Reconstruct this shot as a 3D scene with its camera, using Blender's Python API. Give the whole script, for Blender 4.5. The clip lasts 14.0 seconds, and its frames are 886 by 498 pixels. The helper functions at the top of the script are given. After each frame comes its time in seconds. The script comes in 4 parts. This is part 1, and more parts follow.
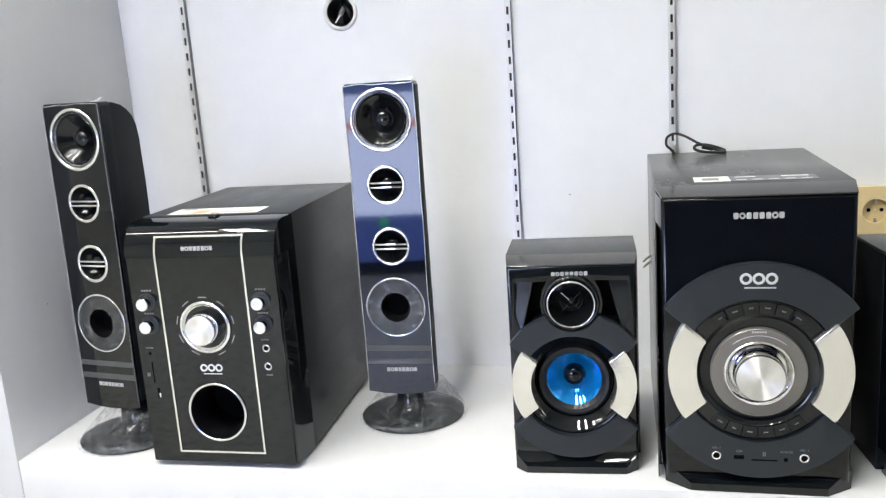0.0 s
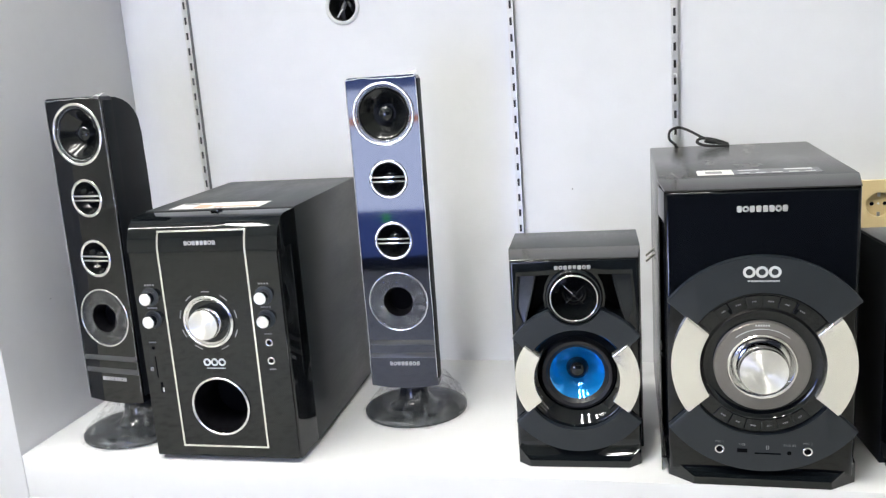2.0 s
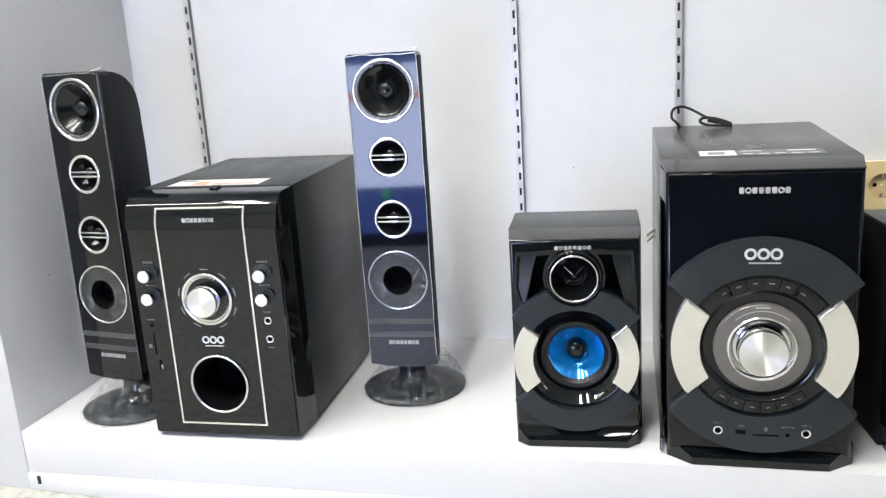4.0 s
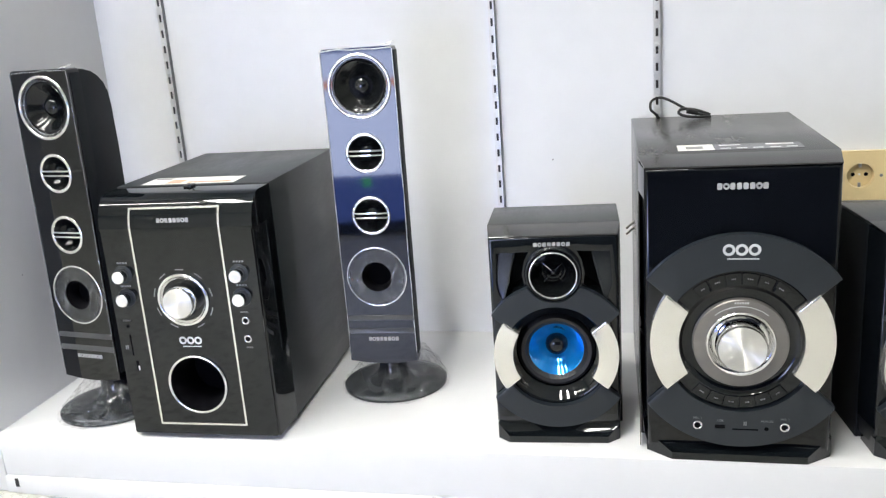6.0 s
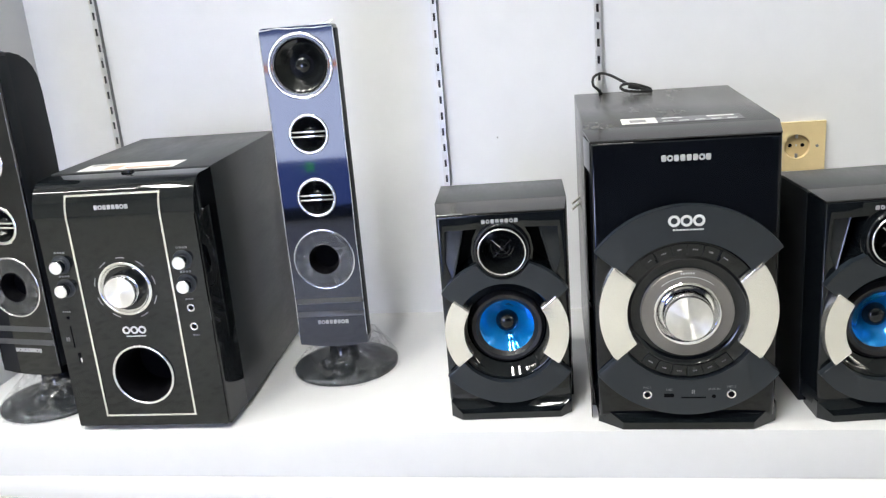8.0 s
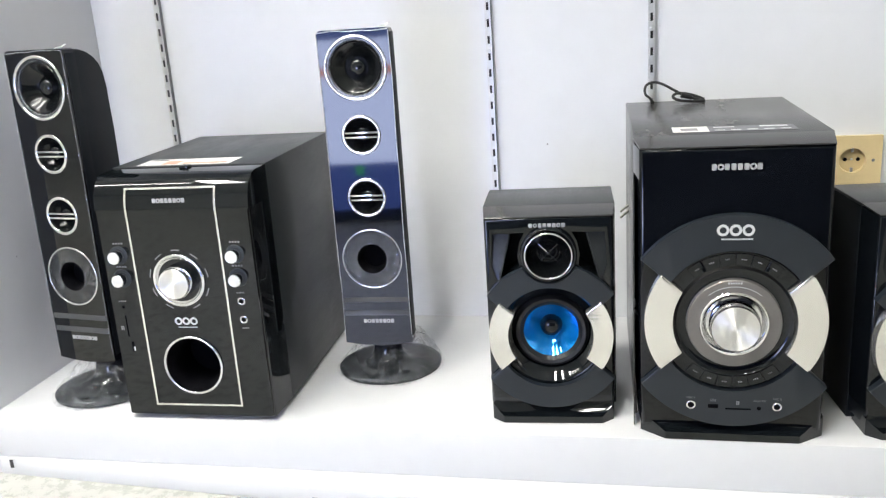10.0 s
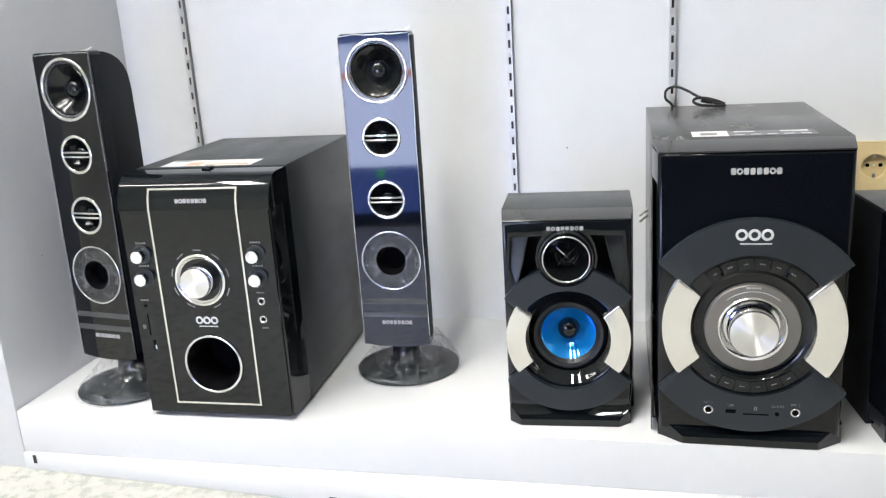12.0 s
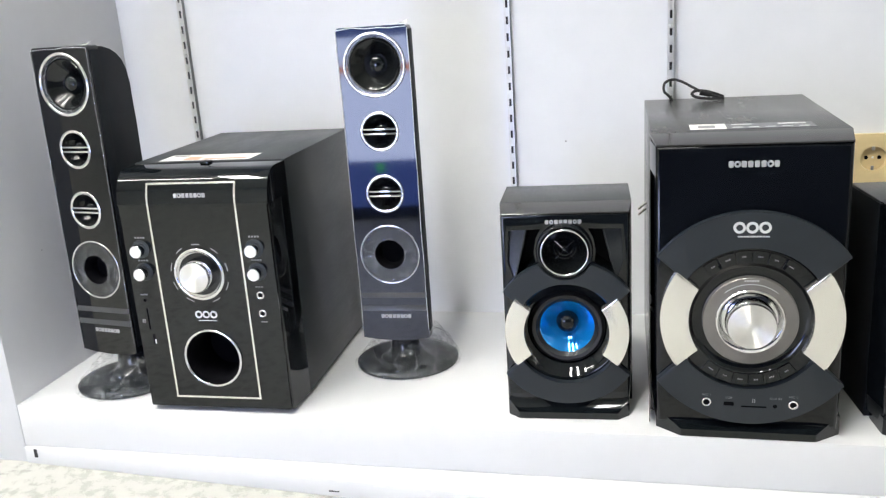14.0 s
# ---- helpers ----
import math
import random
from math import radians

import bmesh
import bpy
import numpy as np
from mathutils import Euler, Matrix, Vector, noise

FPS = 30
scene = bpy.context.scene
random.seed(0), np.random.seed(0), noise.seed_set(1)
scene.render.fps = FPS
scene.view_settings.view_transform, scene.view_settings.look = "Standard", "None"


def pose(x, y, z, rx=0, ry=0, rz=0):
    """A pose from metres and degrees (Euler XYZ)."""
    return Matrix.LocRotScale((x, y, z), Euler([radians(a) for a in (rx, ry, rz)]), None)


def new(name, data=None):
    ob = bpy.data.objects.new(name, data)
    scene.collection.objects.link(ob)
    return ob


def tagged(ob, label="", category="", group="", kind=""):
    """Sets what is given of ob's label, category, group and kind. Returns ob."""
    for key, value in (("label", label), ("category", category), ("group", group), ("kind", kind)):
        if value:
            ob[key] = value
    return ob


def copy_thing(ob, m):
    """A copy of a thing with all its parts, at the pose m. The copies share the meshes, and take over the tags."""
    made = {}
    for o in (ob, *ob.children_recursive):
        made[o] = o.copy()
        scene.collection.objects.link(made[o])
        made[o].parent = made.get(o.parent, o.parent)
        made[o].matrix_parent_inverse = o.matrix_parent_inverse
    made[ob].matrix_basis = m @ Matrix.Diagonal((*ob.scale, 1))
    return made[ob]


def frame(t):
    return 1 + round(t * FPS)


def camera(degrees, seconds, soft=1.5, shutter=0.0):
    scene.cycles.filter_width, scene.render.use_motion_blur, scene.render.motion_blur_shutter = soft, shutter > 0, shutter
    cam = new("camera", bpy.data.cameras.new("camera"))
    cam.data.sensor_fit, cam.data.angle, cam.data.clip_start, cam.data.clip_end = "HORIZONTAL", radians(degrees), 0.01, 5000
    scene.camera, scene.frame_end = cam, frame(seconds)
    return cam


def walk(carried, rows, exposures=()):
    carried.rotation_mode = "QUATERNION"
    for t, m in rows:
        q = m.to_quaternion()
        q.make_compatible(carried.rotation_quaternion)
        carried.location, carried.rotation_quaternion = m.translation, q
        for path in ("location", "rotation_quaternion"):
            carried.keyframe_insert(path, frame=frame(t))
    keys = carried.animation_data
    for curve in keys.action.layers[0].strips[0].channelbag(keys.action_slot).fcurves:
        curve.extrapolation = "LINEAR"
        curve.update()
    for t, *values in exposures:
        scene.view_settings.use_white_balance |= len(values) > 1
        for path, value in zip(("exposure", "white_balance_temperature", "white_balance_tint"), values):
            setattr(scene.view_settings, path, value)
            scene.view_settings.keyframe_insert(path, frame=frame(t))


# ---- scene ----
# ---------------------------------------------------------------- camera
cam = camera(54.71, 14.0, soft=1.3)
PATH = [  # seconds, place, yaw, pitch, roll
    (0, 0.9183, -1.0099, 0.5381, 12.655, -12.230, 3.841),
    (0.5, 0.9176, -1.0071, 0.5353, 12.615, -12.597, 3.975),
    (1, 0.9170, -1.0074, 0.5342, 12.611, -12.719, 4.080),
    (1.5, 0.9169, -1.0097, 0.5347, 12.666, -12.623, 4.056),
    (2, 0.9168, -1.0105, 0.5354, 12.752, -12.482, 3.949),
    (2.5, 0.9188, -1.0088, 0.5359, 12.862, -12.340, 3.916),
    (3, 0.9175, -1.0103, 0.5356, 12.803, -12.204, 3.882),
    (3.1, 0.9172, -1.0118, 0.5343, 12.807, -12.179, 3.740),
    (3.2, 0.9151, -1.0113, 0.5333, 12.980, -13.700, 3.400),
    (5.3, 0.9215, -0.9933, 0.5542, 12.615, -14.560, 3.885),
    (5.5, 0.9223, -0.9949, 0.5551, 12.637, -14.906, 3.803),
    (6, 0.9215, -0.9878, 0.5565, 11.641, -15.459, 3.986),
    (6.5, 0.9233, -0.9785, 0.5497, 9.969, -15.705, 4.408),
    (7, 0.9162, -0.9733, 0.5504, 8.031, -16.653, 4.610),
    (7.2, 0.9148, -0.9740, 0.5503, 7.544, -16.900, 4.602),
    (9.3, 0.9195, -0.9997, 0.5417, 9.507, -16.011, 3.942),
    (9.5, 0.9192, -0.9994, 0.5410, 10.141, -15.869, 3.862),
    (10, 0.9165, -0.9977, 0.5427, 11.119, -15.939, 3.662),
    (10.5, 0.9192, -0.9997, 0.5420, 11.865, -15.916, 3.597),
    (11, 0.9216, -1.0039, 0.5418, 12.361, -15.676, 3.549),
    (11.5, 0.9199, -1.0031, 0.5410, 12.475, -15.462, 3.541),
    (12, 0.9210, -1.0036, 0.5415, 12.606, -15.555, 3.534),
    (12.5, 0.9180, -1.0053, 0.5369, 12.500, -15.466, 3.561),
    (13, 0.9216, -1.0040, 0.5406, 12.678, -15.755, 3.607),
    (13.5, 0.9229, -1.0029, 0.5428, 12.598, -15.903, 3.667),
    (14, 0.9247, -1.0042, 0.5415, 12.631, -15.971, 3.718),
]
walk(cam, [(t, pose(x, y, z, 90 + p, r, w)) for t, x, y, z, w, p, r in PATH])

# ---------------------------------------------------------------- world and exposure
world = bpy.data.worlds.new("shop_air")
scene.world = world
world.use_nodes = True
world.node_tree.nodes["Background"].inputs[0].default_value = (0.8, 0.88, 1.0, 1)
world.node_tree.nodes["Background"].inputs[1].default_value = 0.15
scene.view_settings.exposure = 0.0
LAMP = 111.0      # radiance of the ceiling panels
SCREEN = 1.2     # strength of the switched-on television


# ---------------------------------------------------------------- materials
def mat(name, color, rough=0.5, metal=0.0, vary=0.0, vscale=20.0, bump=0.0, bscale=200.0, coat=0.0,
        spec=0.5, stretch=(1, 1, 1), aniso=0.0, rvary=0.0):
    """A principled surface with colour variation at two scales and a fine relief."""
    m = bpy.data.materials.new(name)
    m.use_nodes = True
    nt = m.node_tree
    b = nt.nodes["Principled BSDF"]
    b.inputs["Base Color"].default_value = (*color, 1)
    b.inputs["Roughness"].default_value = rough
    b.inputs["Metallic"].default_value = metal
    b.inputs["Specular IOR Level"].default_value = spec
    b.inputs["Coat Weight"].default_value = coat
    b.inputs["Coat Roughness"].default_value = 0.03
    co = nt.nodes.new("ShaderNodeTexCoord")
    mp = nt.nodes.new("ShaderNodeMapping")
    mp.inputs["Scale"].default_value = stretch
    nt.links.new(co.outputs["Object"], mp.inputs["Vector"])

    def noise_node(scale, detail):
        n = nt.nodes.new("ShaderNodeTexNoise")
        n.inputs["Scale"].default_value = scale
        n.inputs["Detail"].default_value = detail
        nt.links.new(mp.outputs[0], n.inputs["Vector"])
        return n
    if vary or rvary:
        n1, n2 = noise_node(vscale, 6), noise_node(vscale * 9, 3)
        add = nt.nodes.new("ShaderNodeMath")
        add.operation = "MULTIPLY_ADD"
        add.inputs[1].default_value = 0.45
        nt.links.new(n2.outputs["Fac"], add.inputs[0])
        nt.links.new(n1.outputs["Fac"], add.inputs[2])
        if vary:
            rg = nt.nodes.new("ShaderNodeMapRange")
            rg.inputs["From Min"].default_value, rg.inputs["From Max"].default_value = 0.45, 1.0
            rg.inputs["To Min"].default_value, rg.inputs["To Max"].default_value = 1 - vary, 1 + vary
            nt.links.new(add.outputs[0], rg.inputs["Value"])
            mul = nt.nodes.new("ShaderNodeVectorMath")
            mul.operation = "SCALE"
            mul.inputs[0].default_value = color
            nt.links.new(rg.outputs[0], mul.inputs["Scale"])
            nt.links.new(mul.outputs[0], b.inputs["Base Color"])
        if rvary:
            r2 = nt.nodes.new("ShaderNodeMapRange")
            r2.inputs["From Min"].default_value, r2.inputs["From Max"].default_value = 0.45, 1.0
            r2.inputs["To Min"].default_value, r2.inputs["To Max"].default_value = max(rough - rvary, 0.01), rough + rvary
            nt.links.new(add.outputs[0], r2.inputs["Value"])
            nt.links.new(r2.outputs[0], b.inputs["Roughness"])
    if bump:
        n3 = noise_node(bscale, 4)
        bp = nt.nodes.new("ShaderNodeBump")
        bp.inputs["Strength"].default_value = bump
        bp.inputs["Distance"].default_value = 0.001
        nt.links.new(n3.outputs["Fac"], bp.inputs["Height"])
        nt.links.new(bp.outputs[0], b.inputs["Normal"])
    if aniso:
        tg = nt.nodes.new("ShaderNodeTangent")
        tg.direction_type, tg.axis = "RADIAL", "Y"
        nt.links.new(tg.outputs[0], b.inputs["Tangent"])
        b.inputs["Anisotropic"].default_value = aniso
        b.inputs["Anisotropic Rotation"].default_value = 0.25
    return m


def film_mat(name, color, body, gloss_rough, bump=0.0, bscale=60.0, glint_streaks=False):
    """Clear wrapping film: mostly see-through, a little milky, glossy."""
    m = bpy.data.materials.new(name)
    m.use_nodes = True
    nt = m.node_tree
    b = nt.nodes["Principled BSDF"]
    b.inputs["Base Color"].default_value = (*color, 1)
    b.inputs["Roughness"].default_value = gloss_rough
    tr = nt.nodes.new("ShaderNodeBsdfTransparent")
    mx = nt.nodes.new("ShaderNodeMixShader")
    co = nt.nodes.new("ShaderNodeTexCoord")
    n = nt.nodes.new("ShaderNodeTexNoise")
    n.inputs["Scale"].default_value = bscale
    n.inputs["Detail"].default_value = 4
    n.inputs["Distortion"].default_value = 1.5
    rg = nt.nodes.new("ShaderNodeMapRange")
    rg.inputs["From Min"].default_value, rg.inputs["From Max"].default_value = 0.35, 0.75
    rg.inputs["To Min"].default_value, rg.inputs["To Max"].default_value = body * 0.75, body * 1.3
    if glint_streaks:   # clear with a few pale streaks that stand for glints on creases
        rg.inputs["From Min"].default_value, rg.inputs["From Max"].default_value = 0.50, 0.72
        rg.inputs["To Min"].default_value, rg.inputs["To Max"].default_value = 0.05, body * 2
    nt.links.new(co.outputs["Object"], n.inputs["Vector"])
    nt.links.new(n.outputs["Fac"], rg.inputs["Value"])
    nt.links.new(rg.outputs[0], mx.inputs[0])
    if bump:
        bp = nt.nodes.new("ShaderNodeBump")
        bp.inputs["Strength"].default_value = bump
        bp.inputs["Distance"].default_value = 0.004
        nt.links.new(n.outputs["Fac"], bp.inputs["Height"])
        nt.links.new(bp.outputs[0], b.inputs["Normal"])
    nt.links.new(tr.outputs[0], mx.inputs[1])
    nt.links.new(b.outputs[0], mx.inputs[2])
    nt.links.new(mx.outputs[0], nt.nodes["Material Output"].inputs[0])
    return m


def glow(name, color, strength):
    m = bpy.data.materials.new(name)
    m.use_nodes = True
    b = m.node_tree.nodes["Principled BSDF"]
    b.inputs["Base Color"].default_value = (*[min(c, 0.8) for c in color], 1)
    b.inputs["Emission Color"].default_value = (*color, 1)
    b.inputs["Emission Strength"].default_value = strength
    return m


LAMINATE = mat("white_laminate", (0.655, 0.657, 0.664), 0.38, vary=0.03, vscale=5, bump=0.05, bscale=300, rvary=0.08)
WALL = mat("white_board", (0.785, 0.797, 0.838), 0.5, vary=0.035, vscale=3, bump=0.08, bscale=250, rvary=0.1)
ROOM = mat("room_paint", (0.73, 0.73, 0.71), 0.7, vary=0.06, vscale=2, bump=0.1, bscale=120)
TERRAZZO = mat("terrazzo", (0.46, 0.455, 0.42), 0.3, vary=0.08, vscale=55, bump=0.05, bscale=200, rvary=0.1)
STEEL = mat("zinc_steel", (0.74, 0.74, 0.74), 0.42, 0.7, vary=0.15, vscale=40, bump=0.1, bscale=400, rvary=0.1)
# Steel darkened to put the shade on the uprights' flanks into the colour.
SHADED_STEEL = mat("shaded_steel", (0.20, 0.205, 0.21), 0.35, 0.8, vary=0.25, vscale=30, bump=0.1, bscale=300, rvary=0.1)
SLOT_DARK = mat("slot_dark", (0.03, 0.03, 0.03), 0.8, vary=0.2)
GLOSS = mat("gloss_black", (0.0050, 0.0066, 0.0082), 0.04, vary=0.2, vscale=8, rvary=0.015)
PIANO = mat("tower_gloss_black", (0.0026, 0.0034, 0.0052), 0.05, vary=0.2, vscale=8, coat=0.1, spec=0.42, bump=0.03, bscale=18)
SATIN = mat("satin_black", (0.0128, 0.0172, 0.0228), 0.36, vary=0.12, vscale=30, bump=0.08, bscale=900)
VINYL = mat("black_vinyl", (0.0185, 0.0222, 0.0250), 0.40, vary=0.18, vscale=25, bump=0.10, bscale=700, stretch=(1, 0.25, 1), rvary=0.06)
GREYVINYL = mat("charcoal_vinyl", (0.029, 0.0288, 0.0272), 0.24, vary=0.15, vscale=25, bump=0.0, bscale=700, stretch=(1, 0.25, 1), rvary=0.06)
PALERIM = mat("reflection_pale_rim", (0.78, 0.79, 0.81), 0.20, 0.95, vary=0.2, vscale=70, bump=0.6, bscale=90)
MATT = mat("matt_black_cabinet", (0.0105, 0.0125, 0.0150), 0.6, vary=0.2, vscale=25, bump=0.06, bscale=500, spec=0.18)
CAP = mat("charcoal_gloss", (0.026, 0.026, 0.026), 0.09, vary=0.1, vscale=20, rvary=0.02)
RUBBER = mat("black_rubber", (0.007, 0.007, 0.008), 0.5, vary=0.2, vscale=60, bump=0.1, bscale=600)
CONE = mat("black_cone", (0.006, 0.007, 0.0075), 0.15, vary=0.2, vscale=60, spec=0.35)
DEEP = mat("inner_black", (0.002, 0.002, 0.003), 0.9, vary=0.2, spec=0.08)
HOLLOW = mat("charcoal_hollow", (0.026, 0.029, 0.030), 0.22, vary=0.2, vscale=30, coat=0.6)
STRIP = mat("grey_gloss_strip", (0.05, 0.052, 0.056), 0.3, vary=0.1, vscale=30)
MIDPRINT = mat("mid_grey_print", (0.36, 0.36, 0.37), 0.45, vary=0.04)
CHROME = mat("chrome", (0.82, 0.82, 0.82), 0.07, 1.0, vary=0.04, vscale=40, rvary=0.03)
BRUSHED = mat("brushed_silver", (0.90, 0.885, 0.83), 0.20, 0.85, vary=0.06, vscale=25, bump=0.12, bscale=500, stretch=(0.06, 1, 1), rvary=0.05)
SPUN = mat("spun_aluminium", (0.93, 0.92, 0.89), 0.42, 0.85, vary=0.04, vscale=30, aniso=1.0, rvary=0.03)
GUNMETAL = mat("grey_dial_plate", (0.21, 0.20, 0.19), 0.38, 0.6, vary=0.06, vscale=30, bump=0.05, bscale=600)
BLUE = mat("blue_metal_cone", (0.004, 0.30, 0.86), 0.09, 0.55, vary=0.12, vscale=25, coat=1.0, bump=0.10, bscale=60)
NAVY = mat("navy_reflection_block", (0.014, 0.019, 0.042), 0.4, vary=0.2, vscale=6)
WHITEPRINT = mat("grey_white_print", (0.62, 0.63, 0.64), 0.4, vary=0.03)
GREYPRINT = mat("grey_print", (0.20, 0.20, 0.21), 0.5, vary=0.05)
PAPER = mat("white_paper_label", (0.75, 0.74, 0.72), 0.45, vary=0.04, vscale=60)
ORANGE = mat("orange_label_print", (0.66, 0.34, 0.22), 0.45, vary=0.1, vscale=60)
SILVERLABEL = mat("dark_silver_label", (0.13, 0.13, 0.15), 0.25, 0.3, vary=0.1, vscale=60)
CREAM = mat("cream_plastic", (0.74, 0.59, 0.33), 0.35, vary=0.04, vscale=30, coat=0.2)
CREAM_IN = mat("cream_plastic_inset", (0.62, 0.48, 0.26), 0.4, vary=0.05, vscale=30)
FILM = film_mat("clear_film", (0.46, 0.48, 0.49), 0.17, 0.05, 1.0, 62, True)
COOLVINYL = mat("cool_charcoal_vinyl", (0.029, 0.0325, 0.0335), 0.33, vary=0.15, vscale=25, stretch=(1, 0.25, 1), rvary=0.06)
MILK = film_mat("milky_film", (0.62, 0.64, 0.67), 0.22, 0.12, 0.4, 50)
SEAM = film_mat("film_seam", (0.85, 0.86, 0.88), 0.55, 0.1, 0.2, 90)
LAMPGLOW = glow("lamp_diffuser", (1.0, 0.99, 0.93), LAMP)
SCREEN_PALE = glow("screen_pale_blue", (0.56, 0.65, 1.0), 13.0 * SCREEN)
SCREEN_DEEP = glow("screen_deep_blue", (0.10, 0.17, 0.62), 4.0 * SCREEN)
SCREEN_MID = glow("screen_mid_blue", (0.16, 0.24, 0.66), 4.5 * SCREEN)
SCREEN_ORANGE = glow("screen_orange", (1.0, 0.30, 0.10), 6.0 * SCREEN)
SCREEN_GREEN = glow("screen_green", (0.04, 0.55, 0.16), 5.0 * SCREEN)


# ---------------------------------------------------------------- mesh helpers
def part(name, bm, material, parent=None, label="", sharp=35):
    """Link a bmesh as one mesh object under a thing or a part."""
    bmesh.ops.recalc_face_normals(bm, faces=bm.faces)
    me = bpy.data.meshes.new(name)
    bm.to_mesh(me)
    bm.free()
    for p in me.polygons:
        p.use_smooth = True
    me.set_sharp_from_angle(angle=radians(sharp))
    me.materials.append(material)
    ob = new(name, me)
    ob.parent = parent
    if label:
        tagged(ob, label)
    return ob


def thing(name, m, label, category, group=""):
    ob = new(name)
    ob.empty_display_size = 0.05
    ob.matrix_world = m
    return tagged(ob, label, category, group)


def setting(name, bm, material, label, category=""):
    return tagged(part(name, bm, material), label, category or "structure", kind="structure")


def block(x0, x1, y0, y1, z0, z1, bevel=0.0, bm=None, seg=2):
    bm = bm or bmesh.new()
    made = bmesh.ops.create_cube(bm, size=1)["verts"]
    for v in made:
        v.co = Vector((x0 + (v.co.x + 0.5) * (x1 - x0), y0 + (v.co.y + 0.5) * (y1 - y0), z0 + (v.co.z + 0.5) * (z1 - z0)))
    if bevel:
        edges = {e for v in made for e in v.link_edges}
        bmesh.ops.bevel(bm, geom=list(edges), offset=bevel, segments=seg, profile=0.5, affect="EDGES")
    return bm


def prism(points, axis, a, b, bevel=0.0, bm=None):
    """A polygon pushed out along an axis from a to b. Points are the two other coordinates in x, y, z order."""
    bm = bm or bmesh.new()

    def at(p, k):
        return {"x": (k, p[0], p[1]), "y": (p[0], k, p[1]), "z": (p[0], p[1], k)}[axis]
    lo = [bm.verts.new(at(p, a)) for p in points]
    hi = [bm.verts.new(at(p, b)) for p in points]
    faces = [bm.faces.new(lo), bm.faces.new(hi[::-1])]
    for i in range(len(points)):
        j = (i + 1) % len(points)
        faces.append(bm.faces.new((lo[i], hi[i], hi[j], lo[j])))
    if bevel:
        edges = {e for f in faces for e in f.edges}
        bmesh.ops.bevel(bm, geom=list(edges), offset=bevel, segments=2, profile=0.5, affect="EDGES")
    return bm


def lathe(profile, u=0.0, v=0.0, seg=48, bm=None, closed=False):
    """A profile of (radius, depth) turned about the y axis through (u, v)."""
    bm = bm or bmesh.new()
    rings = []
    for r, y in profile:
        if r < 1e-6:
            rings.append([bm.verts.new((u, y, v))])
        else:
            rings.append([bm.verts.new((u + r * math.cos(2 * math.pi * i / seg), y, v + r * math.sin(2 * math.pi * i / seg))) for i in range(seg)])
    pairs = list(zip(rings, rings[1:])) + ([(rings[-1], rings[0])] if closed else [])
    for a, b in pairs:
        for i in range(seg):
            j = (i + 1) % seg
            if len(a) == 1 and len(b) == 1:
                break
            if len(a) == 1:
                bm.faces.new((a[0], b[i], b[j]))
            elif len(b) == 1:
                bm.faces.new((a[i], b[0], a[j]))
            else:
                bm.faces.new((a[i], b[i], b[j], a[j]))
    return bm


def turned(profile, u, v, seg=32, bm=None):
    """The same about the z axis, at the plan place (u, v); profile of (radius, height)."""
    bm = lathe([(r, z) for r, z in profile], 0, 0, seg, bm)
    for w in bm.verts:
        x, y, z = w.co
        w.co = (u + x, v + z, y)
    return bm


def ring(r0, r1, y, thick, u, v, seg=64):
    """A rounded flat ring, its front at depth y."""
    m = (r0 + r1) / 2
    h = (r1 - r0) / 2
    prof = [(m + h * math.cos(a), y + thick * (1 - math.sin(a))) for a in [math.pi * k / 8 for k in range(9)]]
    prof += [(r0, y + thick * 2), (r1, y + thick * 2)]
    return lathe(prof, u, v, seg, closed=True)


def sector(r0, r1, a0, a1, y0, y1, u, v, n=20, bevel=0.0012, spread=0.0, lift=0.0):
    """A slice of a flat ring between two angles (degrees); its inner edge is wider by spread at each end and its inner centre higher by lift."""
    angles = [radians(a0 + (a1 - a0) * k / n) for k in range(n + 1)]
    pts = [(u + r1 * math.cos(a), v + r1 * math.sin(a)) for a in angles]
    inner = [radians(a0 - spread + (a1 - a0 + 2 * spread) * k / n) for k in range(n + 1)]
    pts += [(u + r0 * math.cos(a), v + lift + r0 * math.sin(a)) for a in reversed(inner)]
    bm = prism(pts, "y", y0, y1)
    if bevel:
        front = [e for e in bm.edges if all(abs(w.co.y - y0) < 1e-6 for w in e.verts)]
        bmesh.ops.bevel(bm, geom=front, offset=bevel, segments=2, profile=0.5, affect="EDGES")
    return bm


def circle_points(r, u, v, n=48):
    return [(u + r * math.cos(2 * math.pi * k / n), v + r * math.sin(2 * math.pi * k / n)) for k in range(n)]


